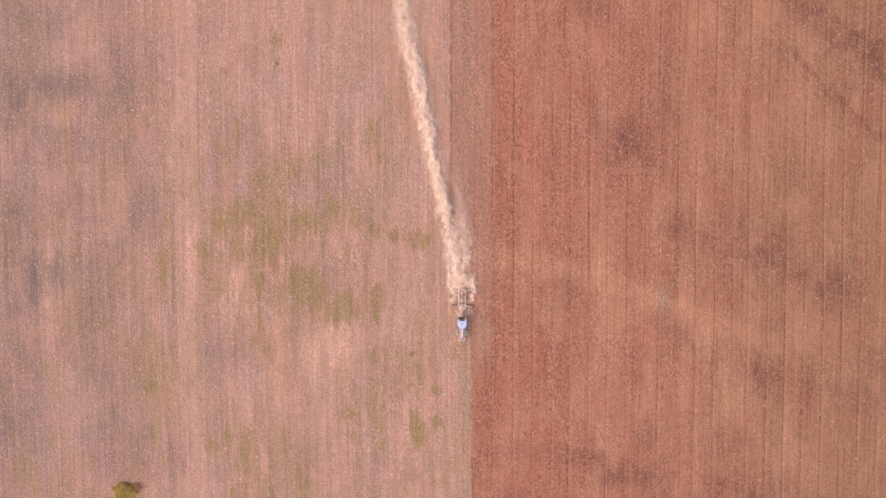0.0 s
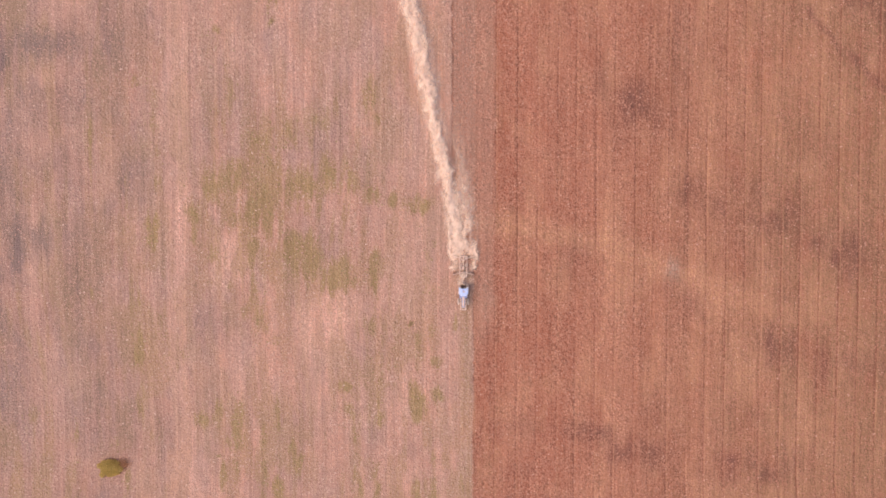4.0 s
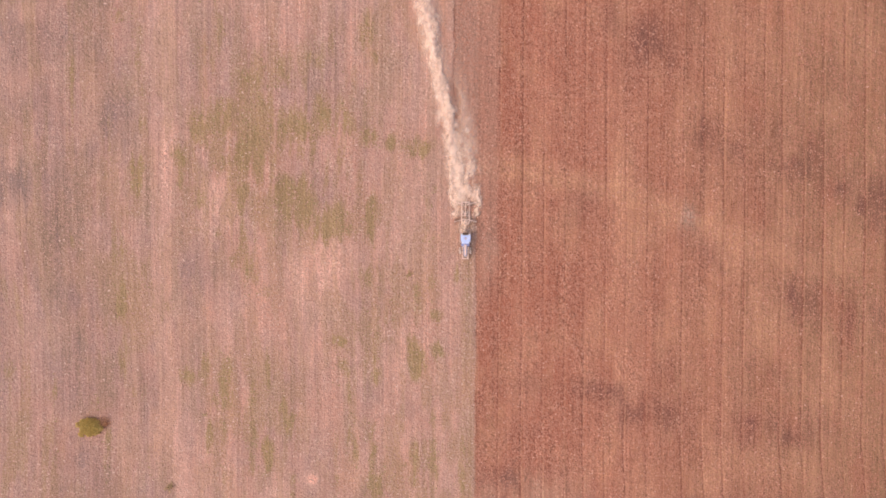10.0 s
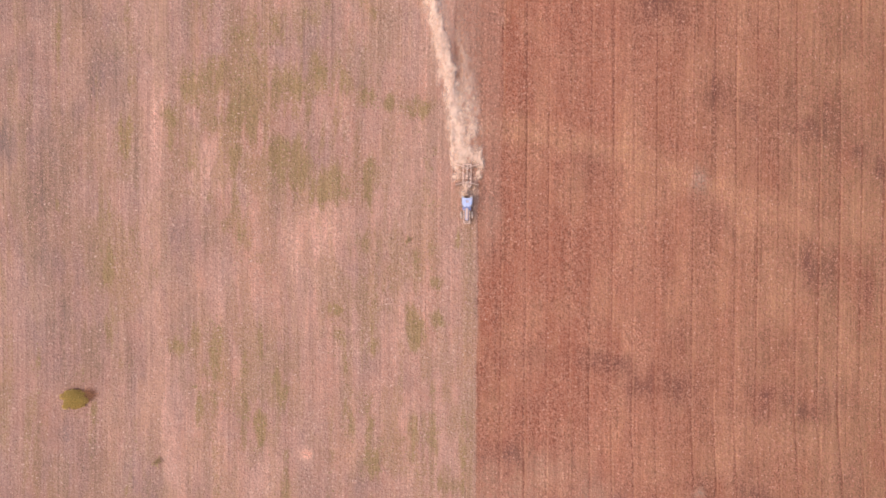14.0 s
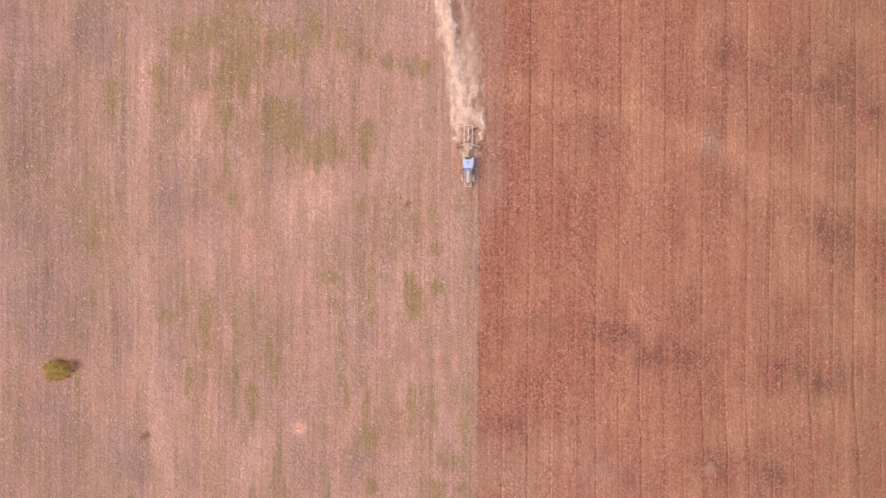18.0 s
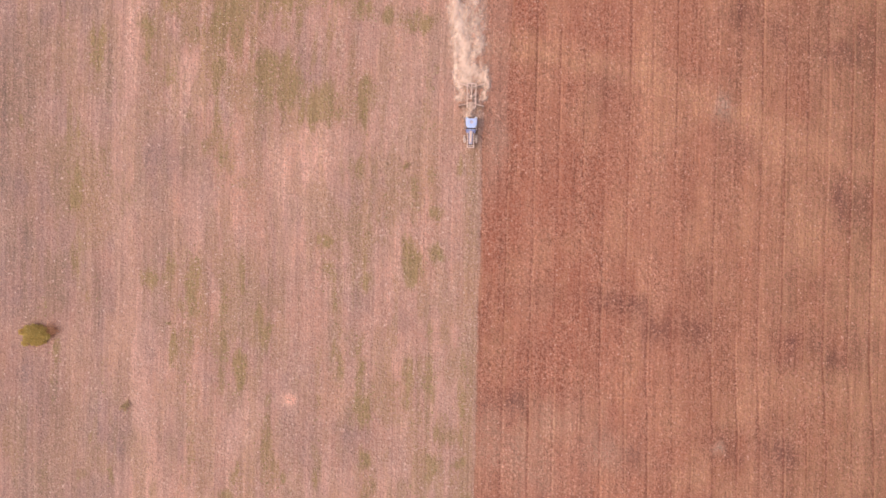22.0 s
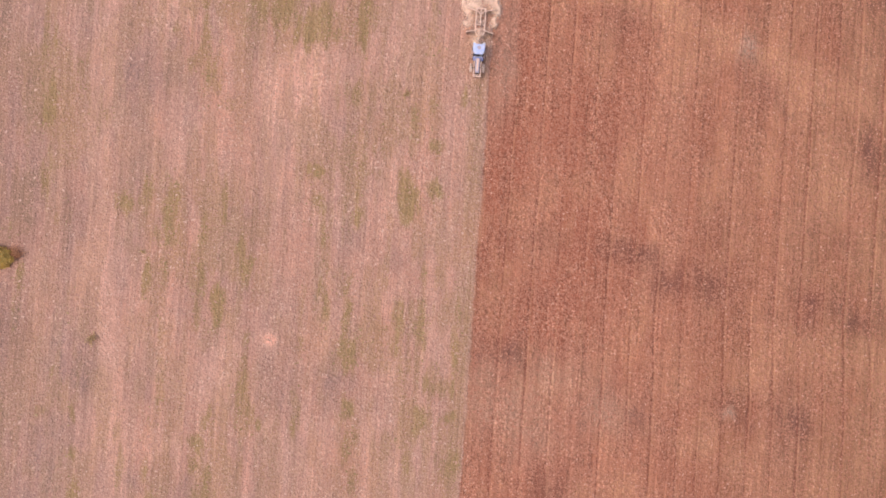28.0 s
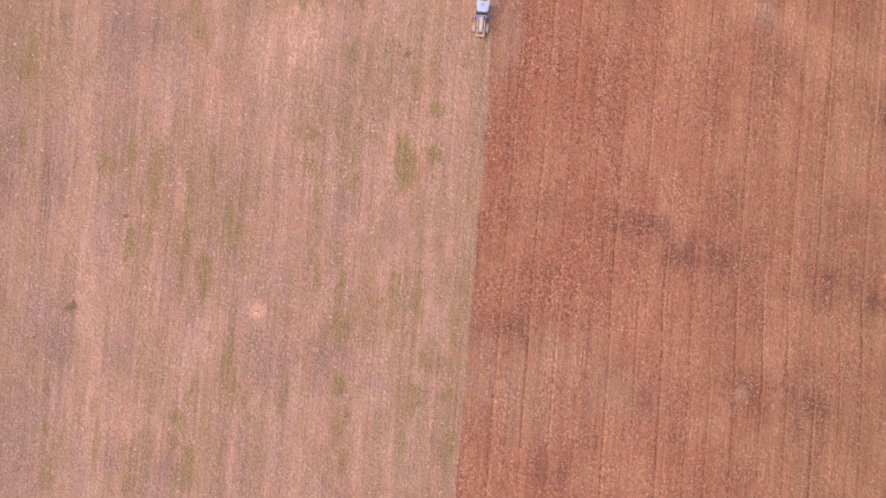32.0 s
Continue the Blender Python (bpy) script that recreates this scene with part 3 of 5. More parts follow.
def soil_material():
    n = Nodes("field_soil", 0.95)
    grain = n.noise(3.0, 1.5, (1.15, 0.9, 1), 0.55)
    fleck = n.noise(4.6, 1.0, (1.15, 0.85, 1), 0.5)
    speck = n.noise(7.5, 0.5, None, 0.5)
    clump = n.noise(0.55, 4)
    crowd = n.noise(0.22, 3, (1.3, 0.7, 1), 0.6)
    big = n.noise(0.035, 4, (1.4, 0.8, 1), 0.6)
    drill = n.noise(1.0, 3, (0.55, 0.022, 1), 0.65)
    fine = n.noise(1.0, 3, (2.3, 0.06, 1), 0.6)
    wide = n.noise(1.0, 2, (0.16, 0.012, 1))
    mottle = n.noise(0.10, 4, (1.7, 0.75, 1), 0.62)
    weed, damp_falloff, dry, tilled, groove, dust, tan = (n.attribute(a) for a in ("weed", "damp_falloff", "dry", "tilled", "groove", "dust", "tan"))
    # stubble side: pinkish tan straw over red soil, lilac-grey litter
    west = n.mix(n.range(big, 0.40, 0.62), WEST_A, WEST_B)
    west = n.mix(n.range(drill, 0.47, 0.64, 0, 0.55), west, WEST_C)
    west = n.mix(n.range(n.noise(1.0, 3, (0.42, 0.035, 1), 0.62), 0.50, 0.66, 0, 0.55), west, WEST_G)
    west = n.mix(n.range(n.noise(0.3, 4, (1.3, 0.6, 1), 0.65), 0.50, 0.66, 0, 0.55), west, WEST_B)
    west = n.mix(n.range(mottle, 0.50, 0.62, 0, 0.45), west, WEST_F)
    west = n.mix(n.range(mottle, 0.47, 0.36, 0, 0.45), west, WEST_C)
    west = n.mix(n.math("MULTIPLY", n.range(drill, 0.50, 0.40), n.range(clump, 0.46, 0.62, 0, 0.16)), west, WEED_B)
    # lilac-grey litter, plus lens falloff painted into the far west
    west = n.mix(n.math("MULTIPLY", damp_falloff, 0.74), west, WEST_D)
    west = n.mix(n.math("MULTIPLY", dry, 0.58), west, WEST_E)
    west = n.mix(n.range(dry, 1.2, 1.6, 0, 0.9), west, (0.87, 0.43, 0.31))
    green = n.math("MULTIPLY", weed, n.range(fine, 0.30, 0.55, 0.80, 1.0))
    west = n.mix(green, west, n.mix(clump, WEED_A, WEED_B))
    # tilled side: red-brown, tan towards the far east, dark damp patches
    east = n.mix(n.range(big, 0.38, 0.64), EAST_A, EAST_B)
    east = n.mix(n.range(wide, 0.42, 0.60, 0, 0.75), east, EAST_D)
    east = n.mix(n.math("MULTIPLY", n.attribute("red"), 0.75), east, EAST_D)
    east = n.mix(n.math("MULTIPLY", tan, 0.95), east, EAST_C)
    east = n.mix(n.range(mottle, 0.48, 0.36, 0, 0.40), east, EAST_E)
    east = n.mix(n.range(mottle, 0.53, 0.66, 0, 0.5), east, EAST_D)
    east = n.mix(n.math("MINIMUM", n.math("MULTIPLY", dry, 0.72), 0.9), east, EAST_E)
    east = n.mix(n.math("MULTIPLY", damp_falloff, 0.74), east, EAST_F)
    east = n.mix(n.attribute("spot"), east, (0.42, 0.262, 0.192))
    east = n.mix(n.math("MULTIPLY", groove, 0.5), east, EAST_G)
    # crisp dark seam between two passes with a paler line on its east side, and faint dark disc lines between the seams
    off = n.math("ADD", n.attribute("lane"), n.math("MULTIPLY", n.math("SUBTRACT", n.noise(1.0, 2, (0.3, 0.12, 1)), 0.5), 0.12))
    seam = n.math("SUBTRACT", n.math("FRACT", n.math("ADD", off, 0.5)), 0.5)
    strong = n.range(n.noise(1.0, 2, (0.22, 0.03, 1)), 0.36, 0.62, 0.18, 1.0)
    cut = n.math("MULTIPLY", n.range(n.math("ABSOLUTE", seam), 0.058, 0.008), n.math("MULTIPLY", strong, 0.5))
    pale_edge = n.math("MULTIPLY", n.range(n.math("ABSOLUTE", n.math("SUBTRACT", seam, 0.082)), 0.045, 0.005), n.math("MULTIPLY", strong, 0.42))
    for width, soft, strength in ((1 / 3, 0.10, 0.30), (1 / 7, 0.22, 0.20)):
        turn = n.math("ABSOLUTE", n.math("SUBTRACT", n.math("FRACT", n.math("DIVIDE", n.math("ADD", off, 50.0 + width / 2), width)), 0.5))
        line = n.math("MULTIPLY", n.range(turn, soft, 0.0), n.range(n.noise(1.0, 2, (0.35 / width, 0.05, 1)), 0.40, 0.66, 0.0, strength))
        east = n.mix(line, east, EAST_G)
    east = n.mix(pale_edge, east, EAST_E)
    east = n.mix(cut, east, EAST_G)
    east = n.mix(n.math("MULTIPLY", dust, 0.80), east, (0.42, 0.232, 0.170))
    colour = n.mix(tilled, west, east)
    # pale crumbs and straw, thick in places and thin where weeds or smooth soil lie
    smooth = n.math("MULTIPLY", n.math("SUBTRACT", 1.0, n.math("MULTIPLY", weed, 0.65)), n.math("SUBTRACT", 1.0, n.math("MULTIPLY", n.math("MULTIPLY", tan, tilled), 0.55)))
    thick = n.math("MULTIPLY", n.math("MULTIPLY", smooth, n.math("SUBTRACT", 1.0, n.math("MULTIPLY", damp_falloff, 0.62))), n.math("MULTIPLY", n.range(crowd, 0.36, 0.60, 0.35, 1.1), n.range(fine, 0.36, 0.60, 0.55, 1.15)))
    pale = n.mix(tilled, (0.69, 0.443, 0.340), (0.675, 0.350, 0.242))
    colour = n.mix(n.math("MULTIPLY", thick, n.range(fleck, 0.51, 0.66, 0, 0.74)), colour, pale)
    colour = n.mix(n.math("MULTIPLY", thick, n.range(speck, 0.60, 0.76, 0, 0.4)), colour, pale)
    # clods of uneven size, crowded where the soil is rough; shade in the gaps between them is painted in
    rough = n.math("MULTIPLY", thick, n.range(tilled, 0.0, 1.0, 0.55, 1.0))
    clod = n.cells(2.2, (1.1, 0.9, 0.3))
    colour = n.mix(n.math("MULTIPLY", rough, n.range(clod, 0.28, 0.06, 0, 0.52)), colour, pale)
    gap_shade = n.math("SUBTRACT", 1.0, n.math("MULTIPLY", rough, n.range(clod, 0.42, 0.68, 0, 0.28)))
    shade = n.math("MULTIPLY", gap_shade, n.range(fine, 0.3, 0.7, 0.90, 1.10))
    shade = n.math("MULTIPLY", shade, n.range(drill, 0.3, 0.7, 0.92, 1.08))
    # low grain is darkened as well, crevice shade put into the colour
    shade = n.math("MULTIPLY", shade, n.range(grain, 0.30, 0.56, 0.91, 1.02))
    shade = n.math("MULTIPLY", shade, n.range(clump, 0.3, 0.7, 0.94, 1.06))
    hair = n.noise(1.0, 2, (5.5, 0.035, 1), 0.6)
    shade = n.math("MULTIPLY", shade, n.math("MULTIPLY", n.range(hair, 0.32, 0.68, 0.90, 1.10), n.range(n.noise(1.0, 1, (11.0, 0.03, 1), 0.5), 0.3, 0.7, 0.93, 1.07)))
    shade = n.math("MULTIPLY", shade, n.range(n.attribute("lap"), 0.0, 1.0, 0.94, 1.06))
    n.bump(n.math("SUBTRACT", n.math("ADD", grain, n.math("MULTIPLY", fleck, 0.6)), n.math("MULTIPLY", clod, 0.5)), 1.0, 0.21)
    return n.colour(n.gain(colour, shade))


WEST_A, WEST_B, WEST_C = (0.516, 0.256, 0.183), (0.445, 0.246, 0.194), (0.575, 0.277, 0.192)
WEST_D, WEST_E, WEST_F = (0.200, 0.132, 0.120), (0.74, 0.400, 0.295), (0.415, 0.246, 0.209)
WEST_G = (0.370, 0.208, 0.152)
WEED_A, WEED_B = (0.290, 0.186, 0.078), (0.345, 0.207, 0.108)
EAST_A, EAST_B, EAST_C = (0.400, 0.150, 0.093), (0.446, 0.192, 0.114), (0.318, 0.158, 0.085)
EAST_D, EAST_E, EAST_F, EAST_G = (0.350, 0.118, 0.070), (0.55, 0.274, 0.152), (0.162, 0.068, 0.051), (0.205, 0.065, 0.042)


def paint(name, base, dust=(0.50, 0.33, 0.25), cover=0.35, roughness=0.45, metallic=0.0):
    """Paint or metal with field dust lying on it in patches."""
    n = Nodes(name, roughness, metallic)
    f = n.math("MULTIPLY", n.range(n.noise(3.0, 4), 0.35, 0.7), cover * 1.6)
    colour = n.mix(f, base, dust)
    n.bump(n.noise(14, 2), 0.1, 0.01)
    return n.colour(n.gain(colour, n.range(n.noise(9, 3), 0.3, 0.7, 0.88, 1.1)))


def litter(name, low, high, extra=None, through_light=0.0):
    """Colours that change from piece to piece."""
    n = Nodes(name, 0.95)
    geo = n.add("ShaderNodeNewGeometry")
    pick = geo.outputs["Random Per Island"]
    colour = n.mix(pick, low, high)
    if extra:
        colour = n.mix(n.range(pick, 0.92, 0.95), colour, extra)
    colour = n.gain(colour, n.range(n.noise(6, 2), 0.3, 0.7, 0.85, 1.15))
    if through_light:
        leaf, both = n.add("ShaderNodeBsdfTranslucent"), n.add("ShaderNodeMixShader")
        n.put(leaf.inputs[0], colour)
        both.inputs[0].default_value = through_light
        n.put(both.inputs[1], n.bsdf.outputs[0])
        n.put(both.inputs[2], leaf.outputs[0])
        n.put(n.tree.nodes["Material Output"].inputs[0], both.outputs[0])
    return n.colour(colour)


SOIL = soil_material()
CLOD = litter("soil_clods", (0.36, 0.145, 0.096), (0.48, 0.222, 0.152), (0.56, 0.30, 0.22))
STRAW = litter("stubble_litter", (0.38, 0.205, 0.155), (0.53, 0.30, 0.23), (0.60, 0.39, 0.31))
LEAF = litter("shrub_leaves", (0.58, 0.43, 0.14), (0.76, 0.57, 0.22), (0.82, 0.64, 0.30), 0.62)
WEED = litter("weed_leaves", (0.23, 0.162, 0.072), (0.36, 0.25, 0.13), (0.44, 0.31, 0.19))
BARK = litter("bark", (0.16, 0.095, 0.06), (0.24, 0.14, 0.09))
TWIG = litter("dry_twigs", (0.54, 0.28, 0.155), (0.68, 0.38, 0.24), None, 0.5)
BLUE = paint("blue_paint", (0.42, 0.51, 0.80), (0.74, 0.67, 0.74), 0.45, 0.5)
COWL = paint("dark_blue_paint", (0.20, 0.24, 0.50), (0.44, 0.38, 0.46), 0.4, 0.5)
HOOD = paint("hood_paint", (0.40, 0.35, 0.46), (0.60, 0.47, 0.46), 0.5, 0.45)
DARK = paint("dark_metal", (0.06, 0.05, 0.055), (0.28, 0.17, 0.13), 0.4, 0.6)
DUSTY = paint("dusty_steel", (0.70, 0.47, 0.385), (0.82, 0.60, 0.49), 0.6, 0.7)
TYRE = paint("tyre_rubber", (0.46, 0.34, 0.29), (0.78, 0.58, 0.48), 0.8, 0.9)
RIM = paint("wheel_rim", (0.62, 0.56, 0.52), (0.55, 0.38, 0.30), 0.4, 0.5)
DISC = paint("disc_steel", (0.42, 0.32, 0.27), (0.58, 0.39, 0.29), 0.6, 0.5, 0.3)
SEAT = paint("seat_cover", (0.16, 0.13, 0.13), (0.34, 0.25, 0.21), 0.2, 0.8)
LAMP = paint("lamp_glass", (0.72, 0.68, 0.64), (0.6, 0.45, 0.37), 0.25, 0.15)


def glass_material():
    n = Nodes("cab_glass", 0.06)
    n.bsdf.inputs["Transmission Weight"].default_value = 1.0
    n.bsdf.inputs["IOR"].default_value = 1.45
    return n.colour((0.62, 0.70, 0.74))


GLASS = glass_material()


def dust_material():
    """Thin torn veils of dust, dense where the discs throw it up."""
    n = Nodes("airborne_dust", 1.0)
    n.bsdf.inputs["Specular IOR Level"].default_value = 0.0
    torn = n.range(n.noise(0.9, 5, (1.1, 0.8, 1.0), 0.65), 0.34, 0.60, 0.34, 0.96)
    colour = n.mix(n.noise(0.6, 3), (0.90, 0.60, 0.45), (0.96, 0.72, 0.565))
    n.put(n.bsdf.inputs["Alpha"], n.math("MULTIPLY", torn, n.attribute("veil")))
    return n.colour(colour)


DUST = dust_material()


# ---------------- mesh helpers ----------------
def finish(bm, name, smooth=False):
    bmesh.ops.recalc_face_normals(bm, faces=bm.faces)
    mesh = bpy.data.meshes.new(name)
    bm.to_mesh(mesh)
    bm.free()
    if smooth:
        mesh.polygons.foreach_set("use_smooth", [True] * len(mesh.polygons))
    return mesh


def part(name, bm, material, parent, label="", smooth=False):
    """Links a bmesh as one mesh object under a thing or a part."""
    ob = new(name, finish(bm, name, smooth))
    ob.data.materials.append(material)
    ob.parent = parent
    if label:
        ob["label"] = label
    return ob


def box(bm, size, at, turn=(0, 0, 0), bevel=0.02, taper=None):
    """A bevelled box; taper: x and z factors of its -y end."""
    made = bmesh.ops.create_cube(bm, size=1.0)["verts"]
    for v in made:
        v.co = Vector((v.co.x * size[0], v.co.y * size[1], v.co.z * size[2]))
        if taper and v.co.y < 0:
            v.co.x *= taper[0]
            if v.co.z > 0:
                v.co.z *= taper[1]
    if bevel:
        edges = list({e for v in made for e in v.link_edges})
        out = bmesh.ops.bevel(bm, geom=edges, offset=bevel, segments=2, affect="EDGES", profile=0.6)
        made = list({v for f in out["faces"] for v in f.verts} | {v for v in made if v.is_valid})
    m = Matrix.Translation(at) @ Euler([radians(a) for a in turn]).to_matrix().to_4x4()
    bmesh.ops.transform(bm, matrix=m, verts=made)
    return bm


def bar(bm, a, b, width, depth):
    """A square bar from a to b."""
    a, b = Vector(a), Vector(b)
    way = b - a
    side = way.cross(Vector((0, 0, 1)))
    side = side.normalized() if side.length > 1e-5 else Vector((1, 0, 0))
    up = side.cross(way).normalized()
    ring = []
    for end in (a, b):
        ring.append([bm.verts.new(end + side * sx * width / 2 + up * sz * depth / 2) for sx, sz in ((-1, -1), (1, -1), (1, 1), (-1, 1))])
    for k in range(4):
        bm.faces.new((ring[0][k], ring[0][(k + 1) % 4], ring[1][(k + 1) % 4], ring[1][k]))
    bm.faces.new(ring[0])
    bm.faces.new(ring[1][::-1])
    return bm


def limb(bm, points, radii, sides=7):
    """A tapered round tube along points."""
    rings = []
    for k, p in enumerate(points):
        way = (Vector(points[min(k + 1, len(points) - 1)]) - Vector(points[max(k - 1, 0)])).normalized()
        side = way.orthogonal().normalized()
        up = way.cross(side)
        rings.append([bm.verts.new(Vector(p) + (side * math.cos(2 * math.pi * s / sides) + up * math.sin(2 * math.pi * s / sides)) * radii[k]) for s in range(sides)])
    for r0, r1 in zip(rings, rings[1:]):
        for s in range(sides):
            bm.faces.new((r0[s], r0[(s + 1) % sides], r1[(s + 1) % sides], r1[s]))
    bm.faces.new(rings[0])
    bm.faces.new(rings[-1][::-1])
    return bm


def lathe(bm, profile, sides, at=(0, 0, 0)):
    """Turns a profile of (along x, radius) round the x axis; closed."""
    rings = [[bm.verts.new(Vector(at) + Vector((x, r * math.cos(2 * math.pi * s / sides), r * math.sin(2 * math.pi * s / sides)))) for s in range(sides)] for x, r in profile]
    for r0, r1 in zip(rings, rings[1:] + rings[:1]):
        for s in range(sides):
            bm.faces.new((r0[s], r0[(s + 1) % sides], r1[(s + 1) % sides], r1[s]))
    return bm


def quick_mesh(name, verts, faces, corners):
    """A mesh straight from arrays; every face has the same number of corners."""
    mesh = bpy.data.meshes.new(name)
    mesh.vertices.add(len(verts))
    mesh.vertices.foreach_set("co", np.asarray(verts, np.float32).ravel())
    mesh.loops.add(len(faces) * corners)
    mesh.loops.foreach_set("vertex_index", np.asarray(faces, np.int32).ravel())
    mesh.polygons.add(len(faces))
    mesh.polygons.foreach_set("loop_start", np.arange(len(faces), dtype=np.int32) * corners)
    mesh.polygons.foreach_set("loop_total", np.full(len(faces), corners, np.int32))
    mesh.update(calc_edges=True)
    mesh.validate()
    return mesh


def store(mesh, name, values):
    layer = mesh.attributes.new(name, "FLOAT", "POINT")
    layer.data.foreach_set("value", np.asarray(values, np.float32).ravel())


# ---------------- the ground: one sheet to the horizon ----------------
def build_ground():
    def axis(lo, hi, step):
        inner = np.arange(lo, hi + step / 2, step)
        out = np.array([2, 6, 14, 30, 60, 120, 250, 500, 1000, 1900, 3000.0])
        return np.r_[lo - out[::-1], inner, hi + out]

    xs, ys = axis(-104, 98, 0.2), axis(-104, 58, 0.5)
    x, y = np.meshgrid(xs, ys)
    shape = x.shape
    x, y = x.ravel(), y.ravel()
    index = np.arange(x.size).reshape(shape)
    faces = np.stack([index[:-1, :-1], index[:-1, 1:], index[1:, 1:], index[1:, :-1]], -1).reshape(-1, 4)
    mesh = quick_mesh("ground", np.c_[x, y, height(x, y)], faces, 4)
    t = tilled_mask(x, y)
    rx = row_x(x, y)
    row_break = step01(0.6 * fbm(rx / 0.7, y / 9 + 31, 3) + 0.4 * fbm(rx / 2.4, y / 4.5 + 11, 3), 0.34, 0.60)
    weed = 1.6 * weed_cover(x, y) * (0.66 + 0.45 * row_break)
    torn = fbm(rx / 0.45, y / 2.4 + 13, 3) - 0.5
    weed = np.where(weed > 0.02, step01(weed + 0.9 * torn * np.clip(3 * weed, 0, 1), 0.04, 0.98), 0)
    thin = step01(0.5 * fbm(rx / 0.9 + 50, y / 9 + 3, 3) + 0.5 * fbm(x / 3.2, y / 5 + 9, 3), 0.42, 0.58)
    weed = np.maximum(weed, (0.12 + 0.95 * patches(x, y, (BROAD,), 1.0)) * thin)
    # towards the west, the lens's edge darkening is painted in as grey litter and olive rows
    west_falloff = step01(-x + 14 * (fbm(x / 9, y / 14, 3) - 0.5), 34, 72)
    grey = patches(x, y, LITTER, 0.9, 1.25)
    weed = np.maximum(weed, 0.6 * west_falloff * (1 - grey) * step01(0.6 * fbm(rx / 1.1 + 80, y / 11 + 3, 3) + 0.4 * fbm(x / 5, y / 8 + 33, 2), 0.46, 0.62))
    # last year's wheel marks along the edge of the stubble
    lane_mark = np.exp(-((rx - 3.0) / 1.3) ** 4) * (0.34 + 0.4 * fbm(x / 0.5, y / 9, 2))
    litter_and_falloff = 1.2 * grey + west_falloff * (0.30 + 0.30 * step01(fbm(x / 3.2 + 17, y / 6, 3), 0.36, 0.64))
    damp_east = 1.32 * patches(x, y, DAMP, 0.9, 1.12) * (0.72 + 0.5 * fbm(x / 0.9, y / 5, 3))
    damp_falloff = np.where(x < EDGE, litter_and_falloff * (0.7 + 0.5 * fbm(rx / 0.8, y / 5, 3)), np.maximum(damp_east, bands(x, y, DRAIN_LINES)))
    dry = np.where(x < EDGE, 1.4 * patches(x, y, PALE, 1.0), 1.5 * patches(x, y, ORANGE, 1.0))
    middle = np.interp(y, (-84, -72, -51, -30, 0, 30), (-42.4, -43.5, -46.9, -48.7, -47.8, -47.4))
    half = np.interp(y, (-84, -72, -51, -30, 0, 30), (1.4, 1.5, 1.9, 1.3, 2.0, 2.0))
    dry = np.maximum(dry, 2.4 * np.exp(-((x + 23.0) ** 2 + (y + 60.1) ** 2) / 1.3))
    strip = np.exp(-((x - middle) / half) ** 6) * (0.38 + 0.5 * fbm(x / 2, y / 7, 2)) + 0.5 * np.exp(-((x - middle - half + 0.2) / 0.14) ** 2) * step01(fbm(x / 2, y / 9, 2), 0.4, 0.6)
    dry = np.maximum(dry, np.where(x < -40, strip, 0))
    dry = np.maximum(dry, np.where(x > EDGE, bands(x, y, PALE_LINES), 0))
    dry = np.maximum(dry, np.where(x < EDGE, 0.6 * np.exp(-((rx - 3.75) / 0.2) ** 2) * step01(fbm(x, y / 8, 2), 0.35, 0.6) * (y < TILL_FROM), 0))
    weed = np.maximum(weed, lane_mark * (y < TILL_FROM))
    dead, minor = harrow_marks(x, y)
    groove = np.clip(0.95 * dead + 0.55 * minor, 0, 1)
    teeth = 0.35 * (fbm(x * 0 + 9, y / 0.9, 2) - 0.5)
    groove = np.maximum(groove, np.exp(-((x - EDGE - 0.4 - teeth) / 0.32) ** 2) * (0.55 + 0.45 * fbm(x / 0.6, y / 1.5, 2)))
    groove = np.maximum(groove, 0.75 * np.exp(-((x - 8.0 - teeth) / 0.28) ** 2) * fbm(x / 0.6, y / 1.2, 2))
    lastpass = step01(x, EDGE, EDGE + 0.3) * (1 - step01(x + 1.3 * (fbm(x / 0.5 + 7, y / 1.6, 3) - 0.5), 7.5, 8.2)) * step01(y + 8 * (fbm(x / 1.2, y / 6, 2) - 0.5), -36, -18) * 0.68
    now = step01(x, PASS[0], PASS[0] + 0.3) * (1 - step01(x, EDGE, EDGE + 0.3)) * step01(y, TILL_FROM, TILL_FROM + 4)
    tan = step01(x + 8 * (fbm(x / 14, y / 20, 2) - 0.5), 18, 74)
    lap = np.where(x > EDGE, hash01(np.floor(lane(x, y)), 31), 0.5 * hash01(np.floor(rx / 3.4), 32) + 0.5 * hash01(np.floor(rx / 1.15), 33))
    lap = np.clip(lap + 0.5 * (fbm(rx / 2, y / 30, 2) - 0.5), 0, 1)
    spot = np.maximum(patches(x, y, SPOTS), patches(x, y, (GREY,), 0.9, 1.2) * (0.5 + fbm(x / 1.2, y / 3, 3)))
    red = step01(36 - x + 16 * (fbm(x / 9, y / 12, 3) - 0.5), 0, 24) * step01(fbm(x / 4 + 70, y / 9, 3), 0.30, 0.68)
    for name, values in (("spot", spot), ("red", red), ("lane", lane(x, y)), ("lap", lap), ("tilled", t), ("weed", np.clip(weed, 0, 1)), ("damp_falloff", np.clip(damp_falloff, 0, 1.3)), ("dry", np.clip(dry, 0, 1.65)),
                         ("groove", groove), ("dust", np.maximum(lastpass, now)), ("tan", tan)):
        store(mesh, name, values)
    mesh.polygons.foreach_set("use_smooth", [True] * len(mesh.polygons))
    mesh.materials.append(SOIL)
    ob = new("ground", mesh)
    tagged(ob, "red-brown farm field, half pinkish stubble with green weeds, half freshly harrowed", "field", kind="structure")


build_ground()


